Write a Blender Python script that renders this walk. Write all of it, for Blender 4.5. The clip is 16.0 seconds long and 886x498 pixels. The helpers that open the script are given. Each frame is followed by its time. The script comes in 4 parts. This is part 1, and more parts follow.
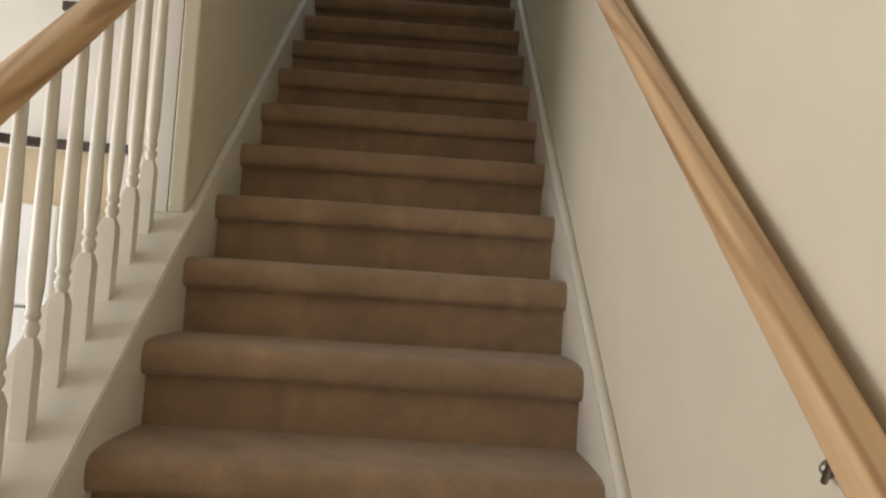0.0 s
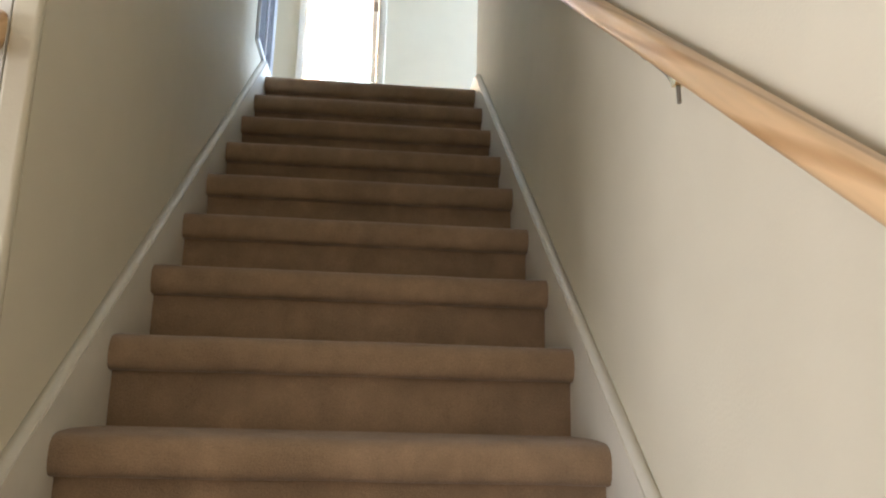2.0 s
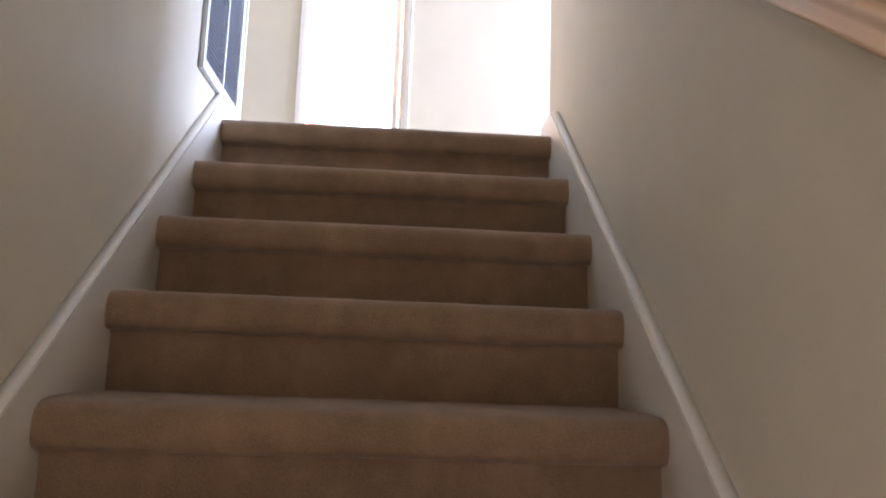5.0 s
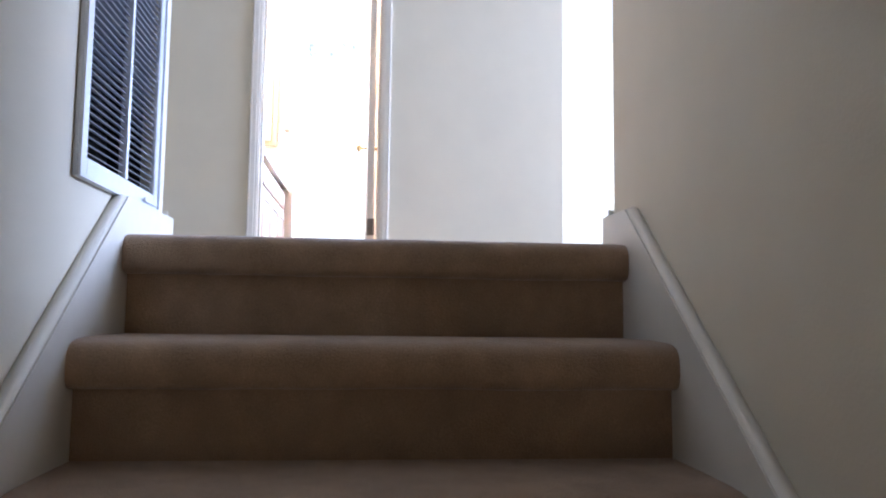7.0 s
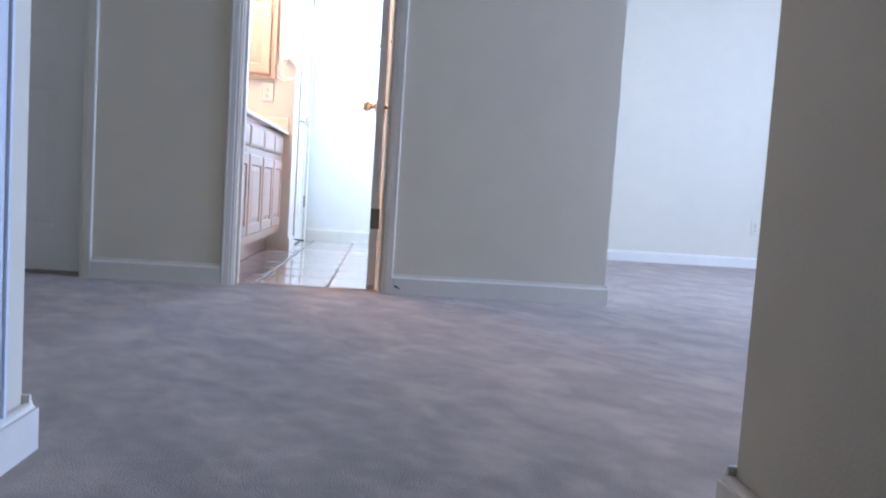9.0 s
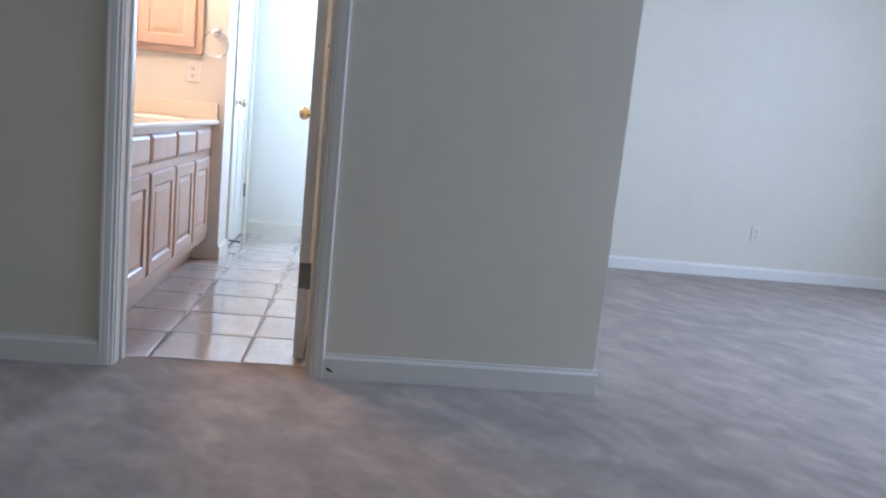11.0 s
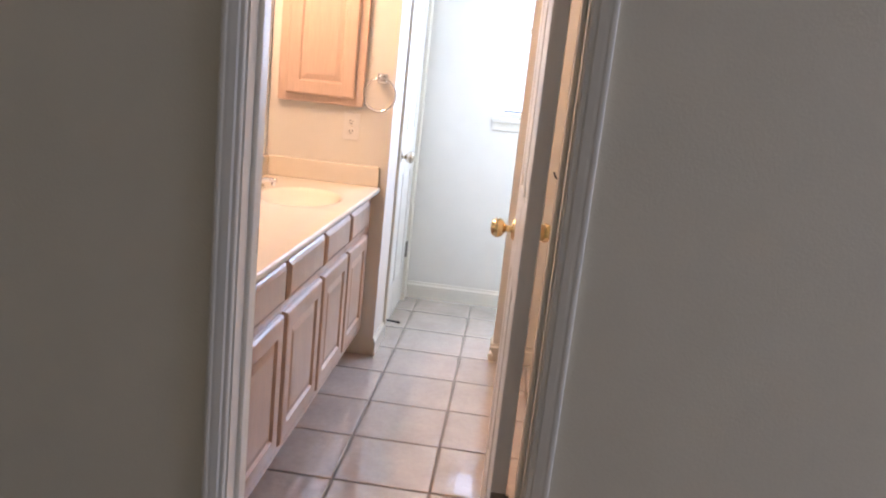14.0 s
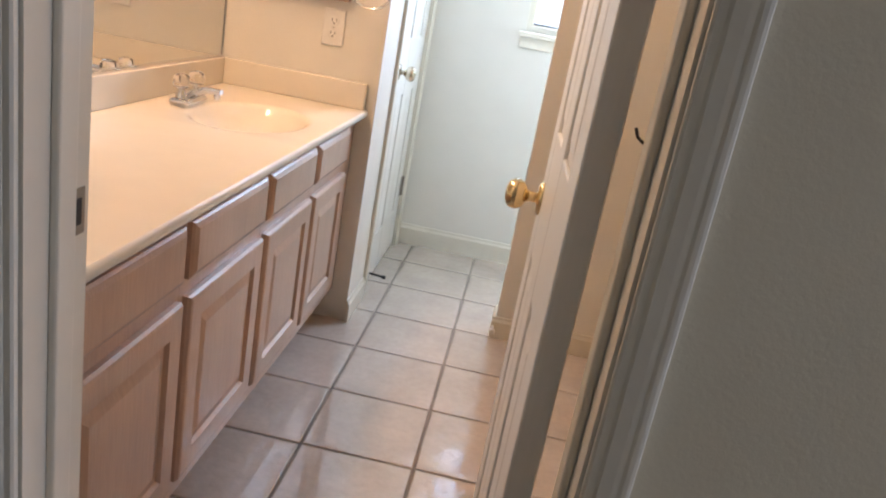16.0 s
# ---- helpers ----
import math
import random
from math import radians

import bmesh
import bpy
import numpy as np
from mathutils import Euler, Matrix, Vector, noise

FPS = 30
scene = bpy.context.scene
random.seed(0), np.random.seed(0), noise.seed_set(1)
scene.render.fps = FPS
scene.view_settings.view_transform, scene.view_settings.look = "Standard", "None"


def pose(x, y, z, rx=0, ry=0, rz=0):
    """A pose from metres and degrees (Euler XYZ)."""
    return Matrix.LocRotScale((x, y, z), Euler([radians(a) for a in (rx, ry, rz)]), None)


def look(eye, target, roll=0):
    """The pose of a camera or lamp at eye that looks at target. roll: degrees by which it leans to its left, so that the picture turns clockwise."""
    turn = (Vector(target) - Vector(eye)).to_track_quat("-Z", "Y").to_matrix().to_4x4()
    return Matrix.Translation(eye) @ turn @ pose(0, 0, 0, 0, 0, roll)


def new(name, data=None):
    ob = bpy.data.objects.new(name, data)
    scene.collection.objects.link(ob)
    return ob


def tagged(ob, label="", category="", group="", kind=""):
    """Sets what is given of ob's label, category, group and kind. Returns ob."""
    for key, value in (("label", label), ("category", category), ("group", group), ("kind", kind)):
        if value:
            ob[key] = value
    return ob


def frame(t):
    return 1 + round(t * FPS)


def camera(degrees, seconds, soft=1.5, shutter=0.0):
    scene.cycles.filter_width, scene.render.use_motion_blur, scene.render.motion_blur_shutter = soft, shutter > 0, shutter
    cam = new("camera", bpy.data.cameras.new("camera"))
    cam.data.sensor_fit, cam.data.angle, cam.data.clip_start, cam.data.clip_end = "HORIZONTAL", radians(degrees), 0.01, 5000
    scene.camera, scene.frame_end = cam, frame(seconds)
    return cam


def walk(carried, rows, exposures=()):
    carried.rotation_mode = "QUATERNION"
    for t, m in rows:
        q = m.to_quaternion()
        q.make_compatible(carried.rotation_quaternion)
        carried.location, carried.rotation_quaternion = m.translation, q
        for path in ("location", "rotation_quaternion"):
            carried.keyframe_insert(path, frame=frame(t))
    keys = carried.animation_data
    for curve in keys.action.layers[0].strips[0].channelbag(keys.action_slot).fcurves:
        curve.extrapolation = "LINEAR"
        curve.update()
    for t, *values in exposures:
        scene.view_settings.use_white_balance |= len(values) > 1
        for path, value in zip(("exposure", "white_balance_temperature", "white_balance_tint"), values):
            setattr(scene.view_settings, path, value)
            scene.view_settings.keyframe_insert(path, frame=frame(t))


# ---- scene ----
cam = camera(59.7, 16.0, soft=2.1)
PATH = [
    (0, (0.106, -4.323, -1.847), (0.162, -2.326, -1.745), 3.8),
    (0.5, (0.083, -4.139, -1.788), (0.178, -2.156, -1.546), 2.8),
    (1, (0.057, -3.884, -1.729), (0.182, -1.918, -1.383), 1.8),
    (1.5, (0.026, -3.663, -1.672), (0.194, -1.713, -1.257), 1.3),
    (2, (0.04, -3.487, -1.556), (0.219, -1.538, -1.144), 1.5),
    (2.5, (0.035, -3.26, -1.406), (0.216, -1.314, -0.983), 2.2),
    (3, (0.049, -3.068, -1.295), (0.225, -1.125, -0.852), 1.7),
    (5.5, (0.05, -2.095, -0.602), (0.154, -0.117, -0.321), 2.2),
    (6, (-0.034, -1.927, -0.469), (0.144, 0.048, -0.205), 2.3),
    (6.5, (-0.02, -1.746, -0.312), (0.153, 0.234, -0.096), 0.8),
    (7, (-0.034, -1.537, -0.165), (0.157, 0.446, 0.012), 0.7),
    (7.5, (-0.073, -1.332, -0.015), (0.162, 0.651, 0.096), 0.2),
    (8, (0.006, -1.188, 0.115), (0.142, 0.807, 0.151), 0.0),
    (8.2, (0.011, -1.129, 0.185), (0.137, 0.867, 0.184), 1.7),
    (10.3, (0.029, -0.324, 0.719), (0.232, 1.647, 0.445), 5.5),
    (10.5, (0.041, -0.247, 0.748), (0.284, 1.719, 0.474), 6.0),
    (11, (0.117, -0.069, 0.861), (0.354, 1.89, 0.54), 5.8),
    (11.5, (0.105, 0.098, 0.963), (0.273, 2.057, 0.598), 5.9),
    (12, (0.085, 0.254, 1.078), (0.179, 2.207, 0.656), 5.9),
    (12.5, (0.09, 0.452, 1.124), (0.082, 2.404, 0.691), 4.9),
    (13, (0.057, 0.627, 1.21), (-0.034, 2.572, 0.755), 5.1),
    (13.5, (-0.025, 0.777, 1.238), (-0.15, 2.722, 0.791), 5.7),
    (14, (-0.096, 0.958, 1.221), (-0.24, 2.908, 0.799), 6.1),
    (14.5, (-0.106, 1.136, 1.211), (-0.274, 3.082, 0.781), 6.3),
    (15, (-0.156, 1.3, 1.201), (-0.259, 3.24, 0.726), 7.7),
    (15.5, (-0.21, 1.49, 1.187), (-0.185, 3.417, 0.651), 10.6),
    (16, (-0.121, 1.688, 1.166), (-0.257, 3.583, 0.541), 10.5),
]
walk(cam, [(t, look(eye, target, roll)) for t, eye, target, roll in PATH],
     [(0.0, -0.12, 6350, 14), (1.5, 0.18, 6150, 14), (3.0, 0.7, 5980, 20), (5.5, 0.78, 6080, 32), (6.5, 0.36, 5880, 28), (8.0, -0.66, 5280, 28), (10.3, -1.5, 5320, 25),
      (11.5, -1.6, 5680, 23), (12.5, -1.54, 6100, 33), (13.5, -1.68, 6400, 34), (14.5, -2.08, 6650, 30), (16.0, -2.18, 6820, 26)])
BATH_W, BED_W, LOW_W, BULB_S = 258.0, 475.0, 145.0, 325.0

# ---- world and light ----
world = bpy.data.worlds.new("sky")
scene.world = world
world.use_nodes = True
wn = world.node_tree
sky = wn.nodes.new("ShaderNodeTexSky")
sky.sky_type = 'NISHITA'
sky.sun_disc = False
sky.sun_elevation = radians(42)
sky.sun_rotation = radians(60)
wn.nodes["Background"].inputs["Strength"].default_value = 0.1
wn.links.new(sky.outputs[0], wn.nodes["Background"].inputs["Color"])


def window_light(name, m, w, h, watts, colour):
    """The sky's light in a window's opening."""
    lamp = bpy.data.lights.new(name, 'AREA')
    lamp.shape, lamp.size, lamp.size_y = 'RECTANGLE', w, h
    lamp.energy, lamp.color = watts, colour
    ob = new(name, lamp)
    ob.matrix_world = m
    return ob


window_light("daylight_bath", look((0.22, 5.35, 1.53), (0.22, 4.0, 1.53)), 0.80, 0.86, BATH_W, (0.52, 0.76, 1.0))
window_light("daylight_bedroom", look((4.57, 1.98, 1.38), (3.0, 1.98, 1.38)), 1.9, 1.4, BED_W, (0.58, 0.765, 1.0))
window_light("daylight_lower", look((-4.66, -3.2, -1.75), (-3.0, -3.2, -1.75)), 2.4, 1.5, LOW_W, (0.96, 0.97, 0.97))


# ---- materials ----
def material(name, colour, rough=0.6, metal=0.0, grain=60.0, amount=0.06, big=1.5, big_amount=0.05, bump=0.1, bump_scale=None,
             stretch=None, spec=0.5, coat=0.0, detail=4.0, island=0.0, piece=0.0):
    """A surface with variation at two scales, laid out in world metres."""
    m = bpy.data.materials.new(name)
    m.use_nodes = True
    nt = m.node_tree
    n, l = nt.nodes, nt.links
    b = n["Principled BSDF"]
    b.inputs["Roughness"].default_value, b.inputs["Metallic"].default_value = rough, metal
    b.inputs["Specular IOR Level"].default_value = spec
    b.inputs["Coat Weight"].default_value = coat
    geo = n.new("ShaderNodeNewGeometry")
    pos = geo.outputs["Position"]
    if stretch:
        mp = n.new("ShaderNodeMapping")
        mp.vector_type = 'TEXTURE'
        mp.inputs["Rotation"].default_value = [radians(a) for a in stretch[3:6]] if len(stretch) > 3 else (0, 0, 0)
        mp.inputs["Scale"].default_value = [1 / a for a in stretch[:3]]
        l.new(pos, mp.inputs["Vector"])
        pos = mp.outputs["Vector"]
    fine = n.new("ShaderNodeTexNoise")
    fine.inputs["Scale"].default_value, fine.inputs["Detail"].default_value = grain, detail
    l.new(pos, fine.inputs["Vector"])
    wide = n.new("ShaderNodeTexNoise")
    wide.inputs["Scale"].default_value, wide.inputs["Detail"].default_value = big, 3.0
    l.new(pos, wide.inputs["Vector"])
    last = None
    for tex, amt in ((fine, amount), (wide, big_amount)):
        mix = n.new("ShaderNodeMix")
        mix.data_type, mix.blend_type = 'RGBA', 'MULTIPLY'
        mix.inputs["Factor"].default_value = 1.0
        ramp = n.new("ShaderNodeMapRange")
        ramp.inputs["From Min"].default_value, ramp.inputs["From Max"].default_value = 0.3, 0.7
        ramp.inputs["To Min"].default_value, ramp.inputs["To Max"].default_value = 1 - amt, 1 + amt
        l.new(tex.outputs["Fac"], ramp.inputs["Value"])
        if last is None:
            mix.inputs["A"].default_value = (*colour, 1)
        else:
            l.new(last, mix.inputs["A"])
        l.new(ramp.outputs["Result"], mix.inputs["B"])
        last = mix.outputs["Result"]
    if piece:
        info = n.new("ShaderNodeObjectInfo")
        ramp = n.new("ShaderNodeMapRange")
        ramp.inputs["To Min"].default_value, ramp.inputs["To Max"].default_value = 1 - piece, 1 + piece
        l.new(info.outputs["Random"], ramp.inputs["Value"])
        mix = n.new("ShaderNodeMix")
        mix.data_type, mix.blend_type = 'RGBA', 'MULTIPLY'
        mix.inputs["Factor"].default_value = 1.0
        l.new(last, mix.inputs["A"])
        l.new(ramp.outputs["Result"], mix.inputs["B"])
        last = mix.outputs["Result"]
    l.new(last, b.inputs["Base Color"])
    if bump:
        bt = fine
        if bump_scale:
            bt = n.new("ShaderNodeTexNoise")
            bt.inputs["Scale"].default_value, bt.inputs["Detail"].default_value = bump_scale, 3.0
            l.new(pos, bt.inputs["Vector"])
        bp = n.new("ShaderNodeBump")
        bp.inputs["Strength"].default_value, bp.inputs["Distance"].default_value = bump, 0.004
        l.new(bt.outputs["Fac"], bp.inputs["Height"])
        l.new(bp.outputs["Normal"], b.inputs["Normal"])
    return m


def glow(name, colour, strength):
    m = bpy.data.materials.new(name)
    m.use_nodes = True
    b = m.node_tree.nodes["Principled BSDF"]
    b.inputs["Base Color"].default_value = (*colour, 1)
    b.inputs["Emission Color"].default_value = (*colour, 1)
    b.inputs["Emission Strength"].default_value = strength
    return m


def clear_glass(name, rough=0.0, colour=(1, 1, 1)):
    m = bpy.data.materials.new(name)
    m.use_nodes = True
    b = m.node_tree.nodes["Principled BSDF"]
    b.inputs["Transmission Weight"].default_value, b.inputs["Roughness"].default_value = 1.0, rough
    b.inputs["Base Color"].default_value = (*colour, 1)
    b.inputs["IOR"].default_value = 1.45
    return m


def carpet_material(name, colour, vacuum):
    """Cut-pile carpet: tufts, soft blotches and brushed streaks where the pile leans."""
    m = material(name, colour, 0.95, grain=420, amount=0.16, big=22, big_amount=0.08, bump=0.55, bump_scale=300, spec=0.1, detail=2)
    nt = m.node_tree
    n, l = nt.nodes, nt.links
    b = n["Principled BSDF"]
    b.inputs["Sheen Weight"].default_value = 0.25
    b.inputs["Sheen Roughness"].default_value = 0.6
    src = b.inputs["Base Color"].links[0].from_socket
    geo = n.new("ShaderNodeNewGeometry")
    mp = n.new("ShaderNodeMapping")
    mp.vector_type = 'TEXTURE'
    mp.inputs["Rotation"].default_value = (0, 0, radians(-56))
    mp.inputs["Scale"].default_value = (0.34, 0.15, 0.3)
    l.new(geo.outputs["Position"], mp.inputs["Vector"])
    tex = n.new("ShaderNodeTexNoise")
    tex.inputs["Scale"].default_value, tex.inputs["Detail"].default_value, tex.inputs["Distortion"].default_value = 1.1, 4.0, 1.3
    l.new(mp.outputs["Vector"], tex.inputs["Vector"])
    ramp = n.new("ShaderNodeMapRange")
    ramp.inputs["From Min"].default_value, ramp.inputs["From Max"].default_value = 0.36, 0.64
    ramp.inputs["To Min"].default_value, ramp.inputs["To Max"].default_value = 1 - vacuum, 1 + vacuum
    l.new(tex.outputs["Fac"], ramp.inputs["Value"])
    mix = n.new("ShaderNodeMix")
    mix.data_type, mix.blend_type = 'RGBA', 'MULTIPLY'
    mix.inputs["Factor"].default_value = 1.0
    l.new(src, mix.inputs["A"])
    l.new(ramp.outputs["Result"], mix.inputs["B"])
    spot = n.new("ShaderNodeTexNoise")
    spot.inputs["Scale"].default_value, spot.inputs["Detail"].default_value = 6.5, 3.0
    l.new(geo.outputs["Position"], spot.inputs["Vector"])
    lift = n.new("ShaderNodeMapRange")
    lift.inputs["From Min"].default_value, lift.inputs["From Max"].default_value = 0.42, 0.70
    lift.inputs["To Min"].default_value, lift.inputs["To Max"].default_value = 1 - vacuum * 0.5, 1 + vacuum * 1.3
    l.new(spot.outputs["Fac"], lift.inputs["Value"])
    tread = n.new("ShaderNodeMix")
    tread.data_type, tread.blend_type = 'RGBA', 'MULTIPLY'
    tread.inputs["Factor"].default_value = 1.0
    l.new(mix.outputs["Result"], tread.inputs["A"])
    l.new(lift.outputs["Result"], tread.inputs["B"])
    l.new(tread.outputs["Result"], b.inputs["Base Color"])
    return m


def oak_material(name, colour):
    """Clear-finished oak: long drawn-out growth rings along the sloping rail."""
    m = material(name, colour, 0.38, grain=8, amount=0.14, big=2.2, big_amount=0.08, bump=0.08, stretch=(5, 0.30, 5, 38, 0, 0), coat=0.2, detail=6)
    nt = m.node_tree
    n, l = nt.nodes, nt.links
    b = n["Principled BSDF"]
    src = b.inputs["Base Color"].links[0].from_socket
    geo = n.new("ShaderNodeNewGeometry")
    mp = n.new("ShaderNodeMapping")
    mp.vector_type = 'TEXTURE'
    mp.inputs["Rotation"].default_value = (radians(37.6), 0, 0)
    mp.inputs["Scale"].default_value = (1 / 24, 1 / 1.5, 1 / 24)
    l.new(geo.outputs["Position"], mp.inputs["Vector"])
    wave = n.new("ShaderNodeTexWave")
    wave.bands_direction = 'DIAGONAL'
    wave.inputs["Scale"].default_value, wave.inputs["Distortion"].default_value = 0.55, 7.0
    wave.inputs["Detail"].default_value, wave.inputs["Detail Scale"].default_value = 2.5, 0.8
    l.new(mp.outputs["Vector"], wave.inputs["Vector"])
    ramp = n.new("ShaderNodeValToRGB")
    ramp.color_ramp.elements[0].position, ramp.color_ramp.elements[0].color = 0.0, (0.76, 0.65, 0.54, 1)
    ramp.color_ramp.elements[1].position, ramp.color_ramp.elements[1].color = 0.38, (1.08, 1.06, 1.02, 1)
    l.new(wave.outputs["Fac"], ramp.inputs["Fac"])
    mix = n.new("ShaderNodeMix")
    mix.data_type, mix.blend_type = 'RGBA', 'MULTIPLY'
    mix.inputs["Factor"].default_value = 1.0
    l.new(src, mix.inputs["A"])
    l.new(ramp.outputs["Color"], mix.inputs["B"])
    l.new(mix.outputs["Result"], b.inputs["Base Color"])
    return m


CARPET = carpet_material("carpet", (0.322, 0.243, 0.176), 0.14)
STAIR_CARPET = carpet_material("stair_carpet", (0.352, 0.236, 0.144), 0.08)
WALL = material("wall_paint", (0.71, 0.645, 0.50), 0.75, grain=9, amount=0.015, big=1.2, big_amount=0.025, bump=0.12, bump_scale=170, spec=0.3)
BATH_WALL = material("bath_paint", (0.77, 0.74, 0.665), 0.6, grain=9, amount=0.015, big=1.2, big_amount=0.02, bump=0.10, bump_scale=170, spec=0.35)
LOWER_WALL = material("lower_paint", (0.80, 0.77, 0.70), 0.75, grain=9, amount=0.015, big=1.2, big_amount=0.02, bump=0.1, bump_scale=170, spec=0.3)
CEILING = material("ceiling_paint", (0.80, 0.79, 0.76), 0.9, grain=30, amount=0.02, big=1.0, big_amount=0.02, bump=0.4, bump_scale=120)
TRIM = material("trim_paint", (0.755, 0.71, 0.605), 0.42, grain=25, amount=0.02, big=2.5, big_amount=0.03, bump=0.05, bump_scale=60)
DOOR_PAINT = material("door_paint", (0.80, 0.78, 0.73), 0.32, grain=160, amount=0.015, big=2, big_amount=0.02, bump=0.08, stretch=(1, 1, 0.1))
OAK = oak_material("oak_rail", (0.67, 0.455, 0.255))
PICKLED = material("pickled_oak", (0.50, 0.33, 0.245), 0.32, grain=30, amount=0.07, big=3, big_amount=0.06, bump=0.10, stretch=(6, 6, 0.5), coat=0.6, detail=7)
HONEY = material("honey_oak", (0.62, 0.45, 0.345), 0.38, grain=30, amount=0.05, big=3, big_amount=0.04, bump=0.10, stretch=(6, 6, 0.5), coat=0.2, detail=7)
MARBLE = material("cultured_marble", (0.85, 0.775, 0.65), 0.16, grain=14, amount=0.015, big=3, big_amount=0.03, bump=0.0, coat=0.3)
TILE = material("glazed_tile", (0.56, 0.485, 0.43), 0.05, grain=45, amount=0.04, big=6, big_amount=0.07, bump=1.0, bump_scale=19, spec=0.8, coat=1.0, piece=0.05)
GROUT = material("grout", (0.23, 0.20, 0.175), 0.95, grain=300, amount=0.15, big=5, big_amount=0.1, bump=0.4)
CHROME = material("chrome", (0.80, 0.80, 0.80), 0.10, 1.0, amount=0.01, big_amount=0.01, bump=0)
BRASS = material("polished_brass", (0.82, 0.64, 0.36), 0.14, 1.0, amount=0.02, big_amount=0.05, bump=0)
NICKEL = material("pale_brass", (0.72, 0.66, 0.54), 0.18, 1.0, amount=0.02, big_amount=0.05, bump=0)
DULL_METAL = material("hinge_metal", (0.30, 0.27, 0.23), 0.42, 1.0, amount=0.05, big_amount=0.08, bump=0.05)
MIRROR = material("silvered_glass", (0.90, 0.91, 0.90), 0.015, 1.0, amount=0.0, big_amount=0.0, bump=0)
GLASS = clear_glass("window_glass")
ACRYLIC = clear_glass("clear_acrylic", 0.03)
PLASTIC = material("white_plastic", (0.80, 0.78, 0.73), 0.35, amount=0.01, big_amount=0.01, bump=0)
# near-black for flat pieces that stand in for shade in small openings
SLOT = material("slot_shade", (0.03, 0.028, 0.026), 0.7, amount=0.05, bump=0)
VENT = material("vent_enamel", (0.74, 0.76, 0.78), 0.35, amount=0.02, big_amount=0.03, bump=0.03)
# white enamel darkened to grey: the shade among the louvres is in this colour
SLAT = material("shaded_slat_enamel", (0.36, 0.37, 0.39), 0.4, amount=0.02, big_amount=0.03, bump=0.03)
# near-black stands in for the shade inside the duct
DUCT = material("shaded_duct", (0.025, 0.025, 0.03), 0.8, amount=0.1, bump=0)
BLACK = material("black_rubber", (0.03, 0.03, 0.03), 0.6, amount=0.1, bump=0)
DARKWOOD = material("dark_wood", (0.045, 0.03, 0.022), 0.4, grain=30, amount=0.15, bump=0.1)
TAN = material("tan_paint", (0.62, 0.50, 0.33), 0.7, grain=9, amount=0.02, big_amount=0.04, bump=0.1, bump_scale=170)
FRIDGE = material("white_enamel", (0.82, 0.82, 0.80), 0.3, amount=0.01, big_amount=0.02, bump=0.03, bump_scale=200)
SUBFLOOR = material("plain_floor", (0.38, 0.30, 0.22), 0.8, grain=200, amount=0.12, bump=0.3)
BULB = glow("lit_bulb", (1.0, 0.68, 0.39), BULB_S)


def border_material():
    """Wallpaper border: swags of slate violet on cream."""
    m = material("wallpaper_border", (0.72, 0.70, 0.72), 0.8, amount=0.02, bump=0)
    nt = m.node_tree
    n, l = nt.nodes, nt.links
    b = n["Principled BSDF"]
    geo = n.new("ShaderNodeNewGeometry")
    vo = n.new("ShaderNodeTexVoronoi")
    vo.inputs["Scale"].default_value = 16
    l.new(geo.outputs["Position"], vo.inputs["Vector"])
    no = n.new("ShaderNodeTexNoise")
    no.inputs["Scale"].default_value = 38
    l.new(geo.outputs["Position"], no.inputs["Vector"])
    mul = n.new("ShaderNodeMath")
    mul.operation = 'MULTIPLY'
    l.new(vo.outputs["Distance"], mul.inputs[0])
    l.new(no.outputs["Fac"], mul.inputs[1])
    cr = n.new("ShaderNodeValToRGB")
    cr.color_ramp.elements[0].position, cr.color_ramp.elements[0].color = 0.06, (0.10, 0.095, 0.14, 1)
    cr.color_ramp.elements[1].position, cr.color_ramp.elements[1].color = 0.26, (0.42, 0.40, 0.43, 1)
    l.new(mul.outputs[0], cr.inputs["Fac"])
    l.new(cr.outputs["Color"], b.inputs["Base Color"])
    return m


BORDER = border_material()


# ---- mesh helpers ----
def box(bm, x0, x1, y0, y1, z0, z1, bev=0.0, seg=2):
    vs = bmesh.ops.create_cube(bm, size=1.0)["verts"]
    for v in vs:
        v.co = Vector(((x0 + x1) / 2 + v.co.x * (x1 - x0), (y0 + y1) / 2 + v.co.y * (y1 - y0), (z0 + z1) / 2 + v.co.z * (z1 - z0)))
    if bev:
        es = list({e for v in vs for e in v.link_edges})
        bmesh.ops.bevel(bm, geom=es, offset=bev, segments=seg, affect='EDGES', profile=0.5)
    return bm


def boxes(*bs):
    bm = bmesh.new()
    for b in bs:
        box(bm, *b)
    return bm


def prism(pts, axis, a, b, bm=None, cuts=1):
    """A closed outline in the two other axes (in x, y, z order), drawn out along axis from a to b."""
    bm = bm or bmesh.new()
    i = "xyz".index(axis)
    o = [k for k in range(3) if k != i]
    rings = []
    for s in range(cuts + 1):
        ring = []
        for p in pts:
            c = [0, 0, 0]
            c[i], c[o[0]], c[o[1]] = a + (b - a) * s / cuts, p[0], p[1]
            ring.append(bm.verts.new(c))
        rings.append(ring)
    k = len(pts)
    for r0, r1 in zip(rings, rings[1:]):
        for j in range(k):
            bm.faces.new((r0[j], r0[(j + 1) % k], r1[(j + 1) % k], r1[j]))
    bm.faces.new(rings[0][::-1])
    bm.faces.new(rings[-1])
    bmesh.ops.recalc_face_normals(bm, faces=bm.faces)
    return bm


